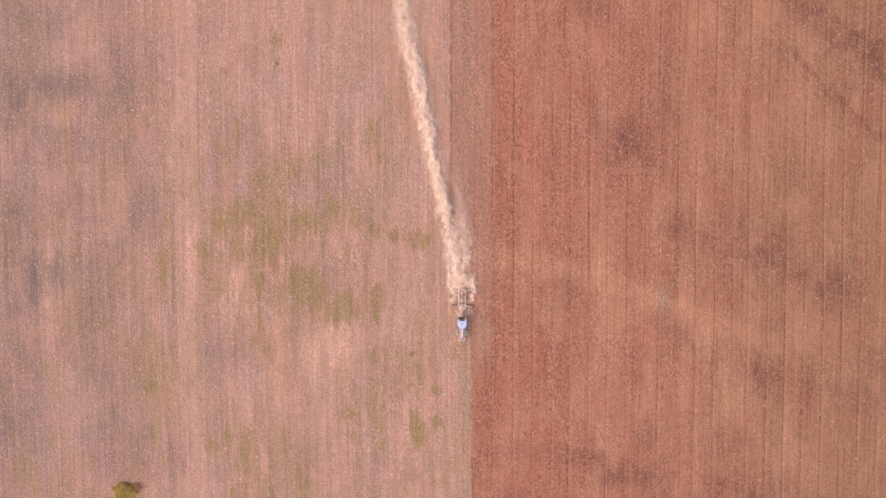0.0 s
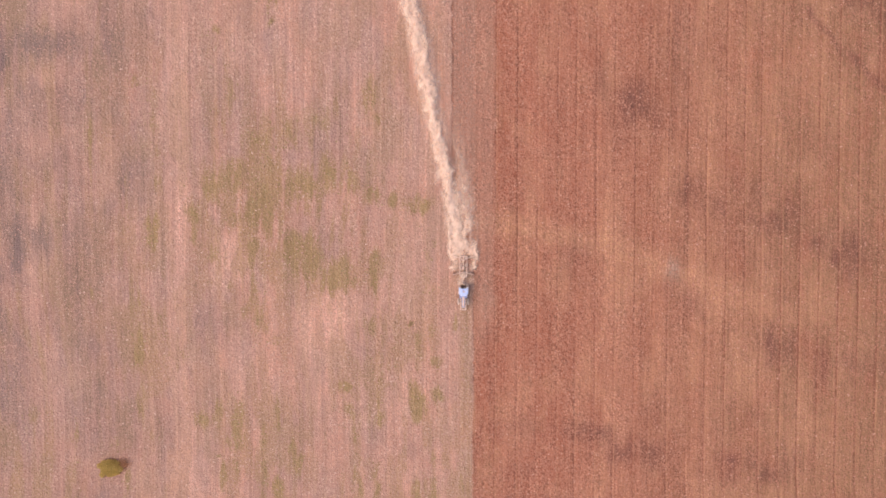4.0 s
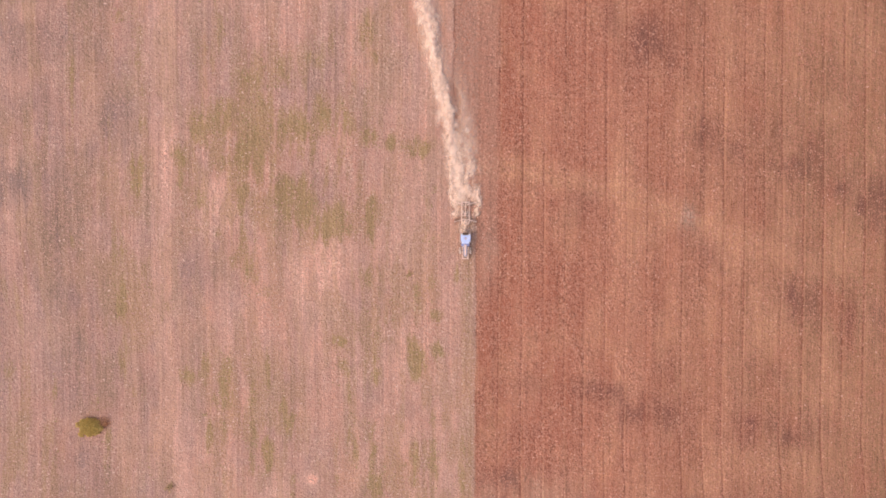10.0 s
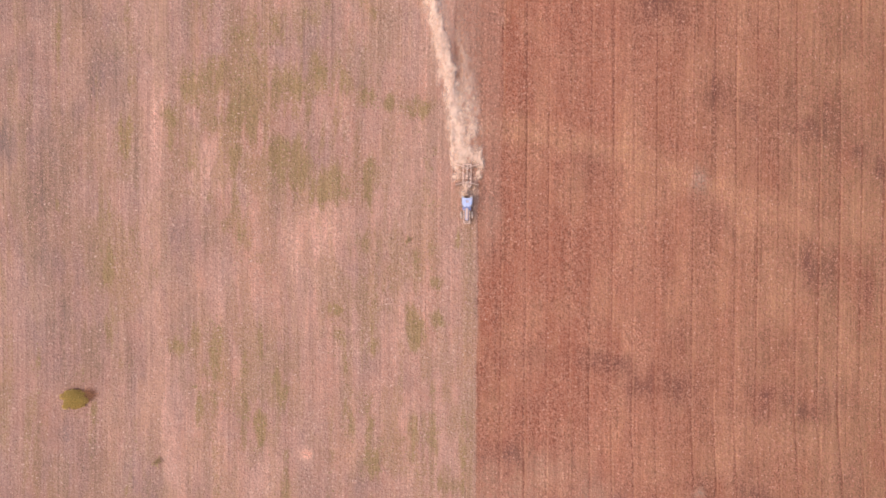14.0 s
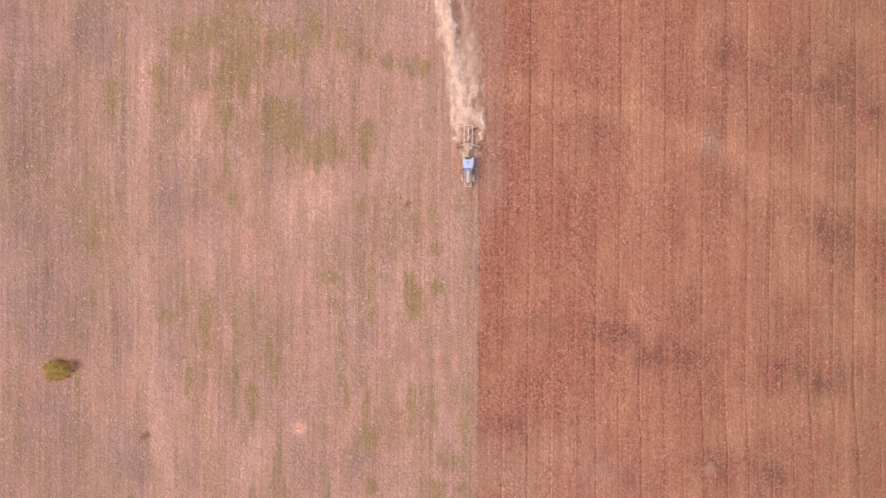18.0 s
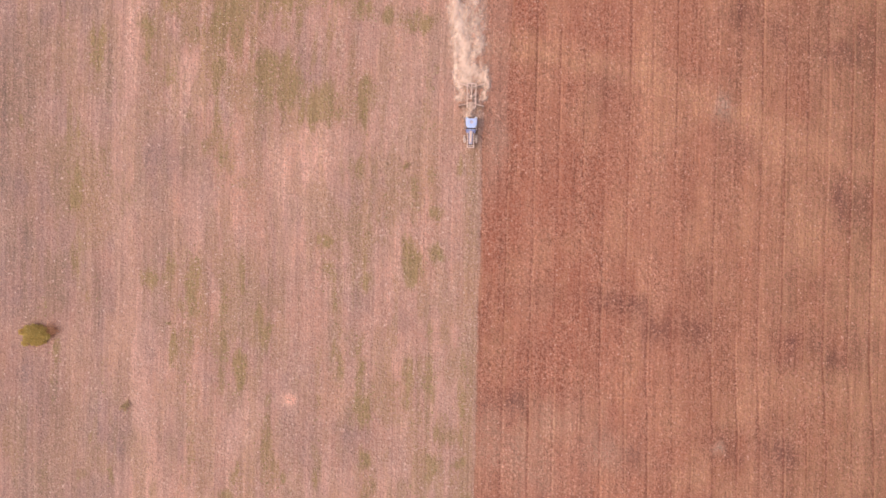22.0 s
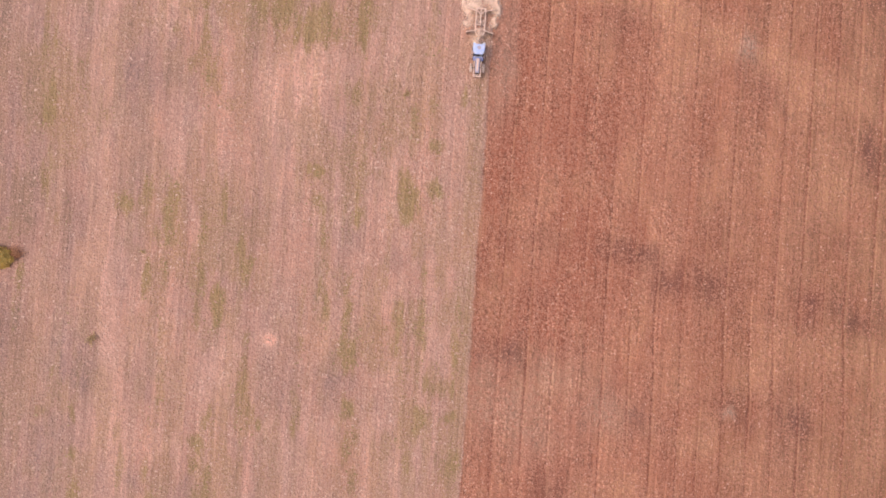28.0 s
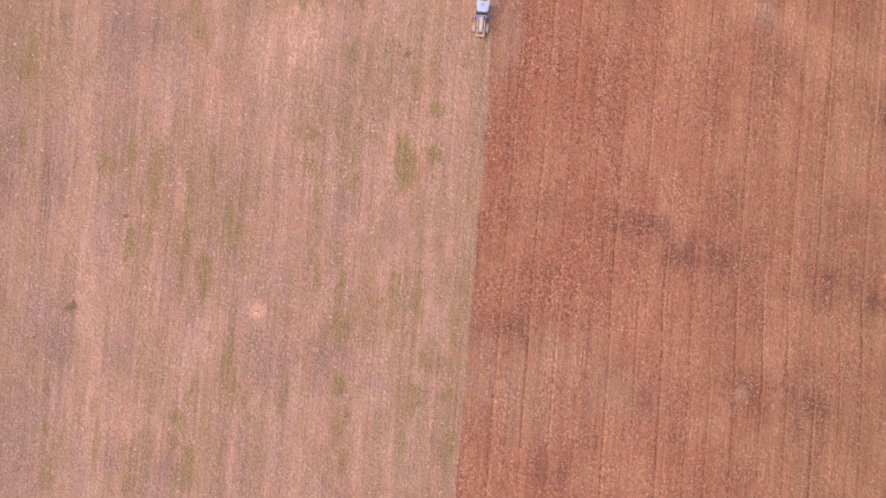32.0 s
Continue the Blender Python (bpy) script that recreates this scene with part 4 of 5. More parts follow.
# ---------------- loose cover on the ground ----------------
LUMP = np.array([(1, 0.15, -0.3), (-0.1, 1, -0.3), (-1, -0.1, -0.3), (0.1, -1, -0.3), (0.1, 0, 1)], float)
LUMP_FACES = np.array([(0, 1, 4), (1, 2, 4), (2, 3, 4), (3, 0, 4)])


def scatter(name, x, y, size, flat, long, material, label, category):
    """Many small lumps in one mesh, each squashed, stretched and turned at random."""
    count = len(x)
    rng = np.random.default_rng(count)
    body = LUMP[None] * (1 + 0.7 * (rng.random((count, 5, 3)) - 0.5))
    body = body * size[:, None, None] * np.stack([1 + long * rng.random(count), np.ones(count), np.full(count, flat)], -1)[:, None]
    turn = rng.random(count) * 2 * np.pi
    c, s = np.cos(turn)[:, None], np.sin(turn)[:, None]
    vx, vy = body[..., 0] * c - body[..., 1] * s, body[..., 0] * s + body[..., 1] * c
    verts = np.stack([vx + x[:, None], vy + y[:, None], body[..., 2] + (height(x, y) + size * flat * 0.1)[:, None]], -1)
    faces = LUMP_FACES[None] + 5 * np.arange(count)[:, None, None]
    ob = new(name, quick_mesh(name, verts.reshape(-1, 3), faces.reshape(-1, 3), 3))
    ob.data.materials.append(material)
    return tagged(ob, label, category, kind="stuff")


def build_cover():
    rng = np.random.default_rng(11)
    # clods lie along the harrow ridges
    x, y = rng.uniform(PASS[0], 86, 320000), rng.uniform(-98, 48, 320000)
    keep = (tilled_mask(x, y) > 0.6) & (rng.random(x.size) < 0.35 + 0.75 * fbm(row_x(x, y) / 0.7, y / 9, 2) * np.clip(1.25 - x / 110, 0.3, 1))
    x, y = x[keep], y[keep]
    scatter("soil_clods", x, y, 0.04 + 0.11 * rng.random(x.size) ** 2.6, 0.45, 0.9, CLOD, "reddish clods of dry soil lying on the harrowed ground", "soil clods")
    x, y = rng.uniform(-95, EDGE, 270000), rng.uniform(-98, 48, 270000)
    keep = (tilled_mask(x, y) < 0.4) & (rng.random(x.size) < (0.2 + 0.9 * fbm(row_x(x, y) / 1.2, y / 6 + 70, 3)) * (1 - 0.7 * np.clip(1.3 * weed_cover(x, y), 0, 1)) * (1 - 0.85 * patches(x, y, LITTER, 0.9, 1.2)))
    x, y = x[keep], y[keep]
    scatter("stubble_litter", x, y, 0.04 + 0.11 * rng.random(x.size) ** 2.4, 0.4, 1.5, STRAW, "pale straw litter and clods scattered over the stubble", "straw litter")
    # low green weeds between the rows
    x, y = rng.uniform(-90, EDGE, 160000), rng.uniform(-95, 48, 160000)
    green = weed_cover(x, y) * (0.3 + 0.7 * step01(fbm(row_x(x, y) / 1.0, y / 11 + 31, 3), 0.36, 0.60))
    keep = (rng.random(x.size) < green * 0.45) & (tilled_mask(x, y) < 0.3)
    x, y = x[keep], y[keep]
    scatter("low_weeds", x, y, 0.05 + 0.10 * rng.random(x.size), 0.3, 1.2, WEED, "patches of low olive-green weeds growing in the stubble", "weeds")


build_cover()


# ---------------- shrub ----------------
def leaves(bm, centre, reach, count, size, rng, hollow=0.35):
    """Folded leaf tufts spread through a clump."""
    for _ in range(count):
        d = Vector(rng.normal(size=3)).normalized() * (hollow + (1 - hollow) * rng.random() ** 0.5)
        p = Vector(centre) + Vector((d.x * reach[0], d.y * reach[1], d.z * reach[2]))
        s = size * (0.6 + 0.8 * rng.random())
        a = Vector(rng.normal(size=3) * (1, 1, 0.2)).normalized()
        b = Vector((-a.y, a.x, 0.3 * rng.normal())).normalized() if rng.random() < 0.85 else a.orthogonal().normalized()
        c = a.cross(b)
        v = [bm.verts.new(p + q) for q in (-a * s, b * s * 0.45 + c * s * 0.2, a * s, -b * s * 0.45 + c * s * 0.2)]
        bm.faces.new((v[0], v[1], v[2]))
        bm.faces.new((v[0], v[2], v[3]))


def build_shrub(x, y):
    rng = np.random.default_rng(3)
    z = ground_z(x, y)
    root = tagged(new("shrub"), "broad yellow-green shrub with a dry brown side, alone in the stubble", "shrub")
    root.matrix_world = pose(x, y, z - 0.05) @ Matrix.Diagonal((1, 1, 0.7, 1))
    part("trunk", limb(bmesh.new(), [(0, 0, 0), (0.05, 0.03, 0.4), (-0.05, 0.08, 0.9)], (0.17, 0.14, 0.11), 9), BARK, root)
    tips = []
    for k in range(7):
        a = 2 * math.pi * k / 7 + rng.random() * 0.5
        r = 1.0 + 0.6 * rng.random()
        tip = (r * math.cos(a) - 0.2, r * math.sin(a) * 0.8, 0.8 + 0.2 * rng.random())
        tips.append(tip)
        part("limb", limb(bmesh.new(), [(-0.02, 0.05, 0.7), (tip[0] * 0.45, tip[1] * 0.45, 0.75), tip], (0.08, 0.06, 0.03), 6), BARK, root)
    crown = bmesh.new()
    for k in range(34):
        a, r = rng.random() * 2 * math.pi, 1.62 * math.sqrt(rng.random())
        wob = 1 + 0.22 * math.sin(3 * a + 1) + 0.12 * math.sin(5 * a)
        cx, cy = 1.12 * r * wob * math.cos(a) - 0.25, r * wob * 0.74 * math.sin(a)
        cz = 0.38 + 0.68 * (1 - (r / 2.3) ** 2) + 0.18 * rng.random()
        leaves(crown, (cx, cy, cz), (0.55, 0.5, 0.45), 120, 0.15, rng)
    for k in range(16):
        a = 2 * math.pi * k / 16
        r = 1.38 + 0.25 * rng.random()
        leaves(crown, (r * math.cos(a) - 0.2, r * 0.78 * math.sin(a), 0.35), (0.45, 0.45, 0.3), 80, 0.15, rng)
    part("crown", crown, LEAF, root, "yellow-green leaves in uneven clumps")
    dry = bmesh.new()
    for k in range(44):
        a = rng.normal() * 0.5 + 0.35
        r = 1.0 + 1.5 * rng.random()
        p = Vector((1.15 + 0.35 * rng.normal(), 0.55 + 0.35 * rng.normal(), 0.35 + 0.3 * rng.random()))
        q = p + Vector((r * math.cos(a), r * math.sin(a) * 0.7, 0.1 + 0.7 * rng.random() - 0.35))
        q.z = max(q.z, 0.08)
        limb(dry, [p, (p + q) / 2 + Vector((0, 0, 0.1)), q], (0.05, 0.035, 0.018), 4)
    for k in range(14):
        leaves(dry, (1.3 + 1.1 * rng.random(), 0.25 + 0.8 * rng.random(), 0.25 + 0.35 * rng.random()), (0.4, 0.35, 0.25), 34, 0.13, rng)
    part("dry_branches", dry, TWIG, root, "leafless brown branches")


build_shrub(-60.35, -51.5)


def build_weed_clumps():
    """Single taller weeds that stand out of the stubble."""
    rng = np.random.default_rng(5)
    root = tagged(new("weed_clump"), "small olive-brown weed clump standing in the stubble", "weed", "single weeds")
    part("stem", limb(bmesh.new(), [(0, 0, -0.05), (0.02, 0, 0.25), (0.05, 0.03, 0.45)], (0.04, 0.03, 0.02), 6), BARK, root)
    bm = bmesh.new()
    for k in range(10):
        a, r = rng.random() * 2 * math.pi, 0.58 * math.sqrt(rng.random())
        leaves(bm, (r * math.cos(a), r * math.sin(a) * 1.35, 0.14 + 0.14 * rng.random()), (0.27, 0.32, 0.13), 22, 0.085, rng)
    part("foliage", bm, WEED_DARK, root)
    spots = ((-47.4, -61.7, 1.15), (-31, 27.2, 0.5), (-41.2, -49.4, 0.55), (-6.7, -25.4, 0.9), (-40.5, 25.8, 0.4))
    for k, (x, y, s) in enumerate(spots):
        m = pose(x, y, ground_z(x, y), 0, 0, 60 * k)
        ob = root if k == 0 else copy_thing(root, m)
        ob.matrix_world = m @ Matrix.Diagonal((s, s, s, 1))


WEED_DARK = litter("dark_weed_leaves", (0.50, 0.375, 0.20), (0.66, 0.48, 0.29), None, 0.5)
build_weed_clumps()


# ---------------- tractor ----------------
def wheel(root, name, x, y, radius, width, label):
    """A lugged tyre with a dished rim and hub."""
    bm = bmesh.new()
    w, r = width / 2, radius
    lathe(bm, [(-w * 0.8, r * 0.58), (-w, r * 0.72), (-w * 0.96, r * 0.88), (-w * 0.78, r * 0.95), (0, r * 0.965), (w * 0.78, r * 0.95), (w * 0.96, r * 0.88), (w, r * 0.72), (w * 0.8, r * 0.58), (0, r * 0.56)], 36)
    lugs = 20
    for k in range(lugs):
        for side in (-1, 1):
            a = 2 * math.pi * (k + (0.25 if side > 0 else -0.25)) / lugs
            m = Matrix.Rotation(a, 4, "X") @ Matrix.Translation((side * w * 0.46, 0, r * 0.965)) @ Matrix.Rotation(side * radians(38), 4, "Z")
            bmesh.ops.create_cube(bm, size=1.0, matrix=m @ Matrix.Diagonal((w * 1.05, r * 0.07, r * 0.075, 1)))
    tyre = part(name, bm, TYRE, root, label)
    tyre.location = (x, y, radius)
    rim = bmesh.new()
    lathe(rim, [(-w * 0.82, r * 0.6), (-w * 0.7, r * 0.56), (-w * 0.2, r * 0.5), (-w * 0.15, r * 0.16), (-w * 0.4, r * 0.12), (-w * 0.4, 0.005), (w * 0.4, 0.005), (w * 0.4, r * 0.12), (w * 0.15, r * 0.16), (w * 0.2, r * 0.5), (w * 0.7, r * 0.56), (w * 0.82, r * 0.6)], 28)
    part("rim", rim, RIM, tyre, "pale dusty wheel rim", True)
    for k in range(8):
        a = 2 * math.pi * k / 8
        bolt = bmesh.new()
        bmesh.ops.create_cone(bolt, cap_ends=True, segments=6, radius1=0.022, radius2=0.022, depth=w * 0.5, matrix=Matrix.Translation((0, r * 0.3 * math.cos(a), r * 0.3 * math.sin(a))) @ Matrix.Rotation(radians(90), 4, "Y"))
        part("wheel_bolt", bolt, DARK, tyre)
    return tyre


def build_tractor(x, y):
    z = ground_z(x, y - 1) - 0.04
    root = tagged(new("tractor"), "dusty light-blue farm tractor pulling a disc harrow along the field edge", "tractor")
    root.matrix_world = pose(x, y, z)
    wheel(root, "rear_wheel", -0.70, 0.25, 0.84, 0.42, "tall lugged rear tyre")
    wheel(root, "rear_wheel", 0.70, 0.25, 0.84, 0.42, "tall lugged rear tyre")
    wheel(root, "front_wheel", -0.83, -1.95, 0.56, 0.36, "dusty lugged front tyre")
    wheel(root, "front_wheel", 0.83, -1.95, 0.56, 0.36, "dusty lugged front tyre")
    part("chassis", box(bmesh.new(), (0.5, 3.6, 0.45), (0, -1.2, 0.75), bevel=0.05), DARK, root)
    part("rear_axle", box(bmesh.new(), (1.2, 0.36, 0.36), (0, 0.25, 0.84), bevel=0.06), DARK, root)
    part("front_axle", box(bmesh.new(), (1.5, 0.2, 0.2), (0, -1.95, 0.56), bevel=0.03), DARK, root)
    hood = part("hood", box(bmesh.new(), (0.62, 1.95, 0.62), (0, -1.85, 1.32), bevel=0.09, taper=(0.86, 0.9)), HOOD, root, "narrow lilac-grey engine hood")
    part("hood_ridge", box(bmesh.new(), (0.24, 1.7, 0.05), (0, -1.8, 1.645), bevel=0.02), DUSTY, hood)
    part("grille", box(bmesh.new(), (0.44, 0.05, 0.42), (0, -2.85, 1.25), bevel=0.02), DARK, hood, "dark front grille")
    for s in (-1, 1):
        part("headlight", box(bmesh.new(), (0.12, 0.05, 0.10), (s * 0.16, -2.89, 1.42), bevel=0.02), LAMP, hood, "clear headlight")
        for k in range(4):
            part("vent_slat", box(bmesh.new(), (0.02, 0.34, 0.03), (s * 0.315, -1.75, 1.2 + 0.07 * k), bevel=0.005), DARK, hood)
    exhaust = bmesh.new()
    limb(exhaust, [(0.36, -1.25, 1.4), (0.36, -1.25, 1.9), (0.36, -1.25, 2.3), (0.36, -1.19, 2.42)], (0.055, 0.075, 0.045, 0.045), 12)
    part("exhaust_stack", exhaust, DARK, root, "upright dark exhaust stack", True)
    # guard rails along the hood, joined by a bumper in front
    for s in (-1, 1):
        rail = bmesh.new()
        bar(rail, (s * 0.46, -0.85, 1.35), (s * 0.46, -3.2, 1.28), 0.13, 0.16)
        part("guard_rail", rail, DUSTY, root, "pale dusty steel rail beside the hood")
        post = bmesh.new()
        bar(post, (s * 0.46, -1.1, 0.8), (s * 0.46, -1.1, 1.33), 0.12, 0.12)
        part("rail_post", post, DUSTY, root)
        post = bmesh.new()
        bar(post, (s * 0.46, -3.12, 0.6), (s * 0.46, -3.12, 1.28), 0.10, 0.10)
        part("rail_post", post, DUSTY, root)
    part("front_bumper", box(bmesh.new(), (1.04, 0.12, 0.16), (0, -3.26, 1.27), bevel=0.02), DUSTY, root, "pale steel cross bar")
    part("front_bumper", box(bmesh.new(), (0.92, 0.1, 0.12), (0, -2.98, 0.98), bevel=0.02), DUSTY, root)
    for k in range(5):
        part("front_weight", box(bmesh.new(), (0.09, 0.24, 0.34), (-0.22 + 0.11 * k, -3.02, 0.72), bevel=0.02), DARK, root)
    # cab
    part("cab_floor", box(bmesh.new(), (1.3, 1.35, 0.14), (0, 0.0, 1.12), bevel=0.03), DUSTY, root)
    part("cab_firewall", box(bmesh.new(), (1.2, 0.08, 0.5), (0, -0.78, 1.38), bevel=0.02), BLUE, root)
    part("cowl", box(bmesh.new(), (1.42, 0.5, 0.34), (0, -0.98, 1.46), bevel=0.06, taper=(0.9, 0.9)), COWL, root, "dark blue cowl in front of the cab")
    for sx, sy in ((-1, -1), (1, -1), (-1, 1), (1, 1)):
        post = bmesh.new()
        bar(post, (sx * 0.62, sy * 0.66, 1.15), (sx * 0.66, sy * 0.62, 2.62), 0.08, 0.08)
        part("cab_pillar", post, DARK, root)
    for s in (-1, 1):
        part("side_window", box(bmesh.new(), (0.012, 1.14, 1.2), (s * 0.645, 0, 1.95), bevel=0), GLASS, root, "clear side window")
        part("cab_window", box(bmesh.new(), (1.16, 0.012, 1.0), (0, s * 0.64, 2.05), bevel=0), GLASS, root, "clear cab window")
    part("driver_seat", box(box(bmesh.new(), (0.5, 0.48, 0.14), (0, 0.18, 1.45), bevel=0.05), (0.48, 0.12, 0.55), (0, 0.44, 1.75), (8, 0, 0), bevel=0.05), SEAT, root)
    steer = bmesh.new()
    for k in range(16):
        a, b = 2 * math.pi * k / 16, 2 * math.pi * (k + 1) / 16
        bar(steer, (0.19 * math.cos(a), -0.4 + 0.15 * math.sin(a), 1.75 + 0.08 * math.sin(a)), (0.19 * math.cos(b), -0.4 + 0.15 * math.sin(b), 1.75 + 0.08 * math.sin(b)), 0.025, 0.025)
    bar(steer, (0, -0.4, 1.74), (0, -0.62, 1.3), 0.05, 0.05)
    part("steering_wheel", steer, SEAT, root)
    # roof: a notch between two ears at the back, cut corners in front
    rb = bmesh.new()
    outline = [(-0.30, 0.61), (0.30, 0.61), (0.52, 0.66), (0.80, 0.70), (0.82, 0.10), (0.74, -0.42), (0.46, -0.74), (-0.46, -0.74), (-0.74, -0.42), (-0.82, 0.10), (-0.80, 0.70), (-0.52, 0.66)]
    levels = ((2.60, 0.95), (2.66, 1.0), (2.74, 0.99), (2.80, 0.90), (2.83, 0.62))
    rings = [[rb.verts.new((px * f, py * f, zz)) for px, py in outline] for zz, f in levels]
    for r0, r1 in zip(rings, rings[1:]):
        for k in range(len(outline)):
            rb.faces.new((r0[k], r0[(k + 1) % len(outline)], r1[(k + 1) % len(outline)], r1[k]))
    rb.faces.new(rings[0][::-1])
    rb.faces.new(rings[-1])
    roof = part("cab_roof", rb, BLUE, root, "dusty light-blue cab roof")
    hatch = bmesh.new()
    bmesh.ops.create_cone(hatch, cap_ends=True, segments=28, radius1=0.25, radius2=0.21, depth=0.07, matrix=Matrix.Translation((0, 0.08, 2.855)))
    part("roof_hatch", hatch, HOOD, roof, "round grey roof hatch")
    part("beacon", lathe(bmesh.new(), [(-0.05, 0.05), (0.05, 0.05), (0.06, 0.02), (-0.06, 0.02)], 12, (0.55, 0.30, 2.87)), LAMP, roof)
    for s in (-1, 1):
        part("work_lamp", box(bmesh.new(), (0.30, 0.2, 0.12), (s * 0.64, 0.74, 2.66), bevel=0.03), LAMP, roof, "pale rear work lamp")
        part("work_lamp", box(bmesh.new(), (0.16, 0.08, 0.1), (s * 0.60, -0.66, 2.70), bevel=0.02), LAMP, roof, "pale front work lamp")
        # fenders arch over the rear wheels
        fender = bmesh.new()
        prev = None
        for k in range(11):
            a = radians(-20 + 20 * k)
            cy, cz = 0.25 - 0.93 * math.cos(a), 0.84 + 0.93 * math.sin(a)
            pair = [fender.verts.new((s * px, cy, cz)) for px in (0.48, 0.93)]
            if prev:
                fender.faces.new((prev[0], prev[1], pair[1], pair[0]))
            prev = pair
        bmesh.ops.solidify(fender, geom=fender.faces[:], thickness=0.03)
        part("fender", fender, DUSTY, root, "dusty rear fender", True)
        arm = bmesh.new()
        bar(arm, (s * 0.66, -0.62, 2.2), (s * 1.02, -0.72, 2.2), 0.035, 0.035)
        part("mirror_arm", arm, DARK, root)
        part("mirror", box(bmesh.new(), (0.2, 0.05, 0.28), (s * 1.08, -0.72, 2.12), bevel=0.02), DUSTY, root, "side mirror")
        for k in range(3):
            part("cab_step", box(bmesh.new(), (0.26, 0.3, 0.04), (s * 0.66, -0.68, 0.45 + 0.26 * k), bevel=0.01), DARK, root)
        part("fuel_tank", box(bmesh.new(), (0.28, 0.75, 0.36), (s * 0.44, -1.15, 0.78), bevel=0.07), DARK, root)
        link = bmesh.new()
        bar(link, (s * 0.3, 0.5, 0.62), (s * 0.36, 1.5, 0.5), 0.07, 0.1)
        part("lift_arm", link, DARK, root)
    part("drawbar", bar(bmesh.new(), (0, 0.4, 0.48), (0, 1.75, 0.46), 0.12, 0.07), DARK, root)
    return root


build_tractor(*TRACTOR)


# ---------------- disc harrow ----------------
def build_harrow(x, y):
    z = ground_z(x, y + 4.5) - 0.05
    root = tagged(new("disc_harrow"), "pale dusty trailed disc harrow with four slanted gangs, behind the tractor", "harrow")
    root.matrix_world = pose(x, y, z)
    top = 0.95
    for s in (-1, 1):
        part("frame_beam", bar(bmesh.new(), (s * 0.62, 3.2, top), (s * 0.62, 6.35, top), 0.13, 0.15), DUSTY, root)
        # rounded front of the frame
        nose = bmesh.new()
        arc = [(s * 0.62 * math.cos(radians(a)), 3.2 - 0.55 * math.sin(radians(a)), top) for a in range(0, 91, 15)]
        for p, q in zip(arc, arc[1:]):
            bar(nose, p, q, 0.12, 0.14)
        part("frame_nose", nose, DUSTY, root)
        part("brace", bar(bmesh.new(), (s * 0.56, 6.2, top + 0.02), (s * 0.07, 5.55, top + 0.02), 0.07, 0.08), DUSTY, root, "short slanted brace")
        # transport wheel
        tyre = bmesh.new()
        lathe(tyre, [(-0.1, 0.16), (-0.11, 0.26), (-0.06, 0.34), (0.06, 0.34), (0.11, 0.26), (0.1, 0.16)], 24)
        tyre_ob = part("transport_wheel", tyre, TYRE, root)
        tyre_ob.location = (s * 0.38, 4.75, 0.40)
        part("rim", lathe(bmesh.new(), [(-0.09, 0.17), (-0.03, 0.03), (0.03, 0.03), (0.09, 0.17)], 20), RIM, tyre_ob)
        part("wheel_arm", bar(bmesh.new(), (s * 0.22, 4.75, 0.42), (s * 0.2, 4.15, top), 0.07, 0.09), DUSTY, root)
    part("cross_beam", bar(bmesh.new(), (-0.68, 6.35, top + 0.006), (0.68, 6.35, top + 0.006), 0.14, 0.14), DUSTY, root)
    part("cross_beam", bar(bmesh.new(), (-0.6, 3.55, top + 0.006), (0.6, 3.55, top + 0.006), 0.12, 0.12), DUSTY, root)
    part("cross_beam", bar(bmesh.new(), (-0.55, 4.15, top + 0.006), (0.55, 4.15, top + 0.006), 0.1, 0.1), DUSTY, root)
    part("tongue", bar(bmesh.new(), (0, 3.0, 0.9), (0, 1.7, 0.52), 0.14, 0.14), DUSTY, root, "drawbar tongue to the tractor")
    part("inner_beam", bar(bmesh.new(), (0, 4.15, top + 0.004), (0, 6.27, top + 0.004), 0.11, 0.12), DUSTY, root, "middle beam of the frame")
    part("hub_block", box(bmesh.new(), (0.34, 0.24, 0.16), (0, 4.5, top + 0.10), bevel=0.03), DUSTY, root)
    ram = bmesh.new()
    limb(ram, [(0.22, 3.7, top + 0.1), (0.22, 4.4, top + 0.12), (0.22, 4.41, top + 0.12), (0.1, 5.2, top + 0.12)], (0.06, 0.06, 0.03, 0.03), 10)
    part("hydraulic_ram", ram, DARK, root, "dark hydraulic ram", True)
    hose = bmesh.new()
    limb(hose, [(0.06, 3.8, top + 0.12), (0.16, 3.0, 1.1), (0.08, 2.2, 0.8), (0.05, 1.3, 0.95)], (0.02, 0.02, 0.02, 0.02), 6)
    part("hydraulic_hose", hose, SEAT, root)
    # gangs: the front pair swings forward at the tips, the rear pair back
    for s in (-1, 1):
        for y0, y1 in ((3.55, 3.15), (5.95, 6.4)):
            inner, outer = Vector((s * 0.25, y0, 0)), Vector((s * 1.85, y1, 0))
            gang = part("gang_beam", bar(bmesh.new(), inner + Vector((0, 0, top - 0.15)), outer + Vector((0, 0, top - 0.15)), 0.11, 0.13), DUSTY, root, "slanted gang beam")
            part("gang_axle", bar(bmesh.new(), inner + Vector((0, 0, 0.27)), outer + Vector((0, 0, 0.27)), 0.045, 0.045), DARK, gang)
            way = (outer - inner).normalized()
            turn = Vector((1, 0, 0)).rotation_difference(way).to_matrix().to_4x4()
            for k in range(7):
                p = inner + (outer - inner) * (k + 0.5) / 7
                bm = bmesh.new()
                lathe(bm, [(0.05, 0.335), (0.0, 0.2), (-0.02, 0.03), (-0.012, 0.03), (0.008, 0.2), (0.056, 0.33)], 22)
                bmesh.ops.transform(bm, matrix=Matrix.Translation(p + Vector((0, 0, 0.27))) @ turn, verts=bm.verts)
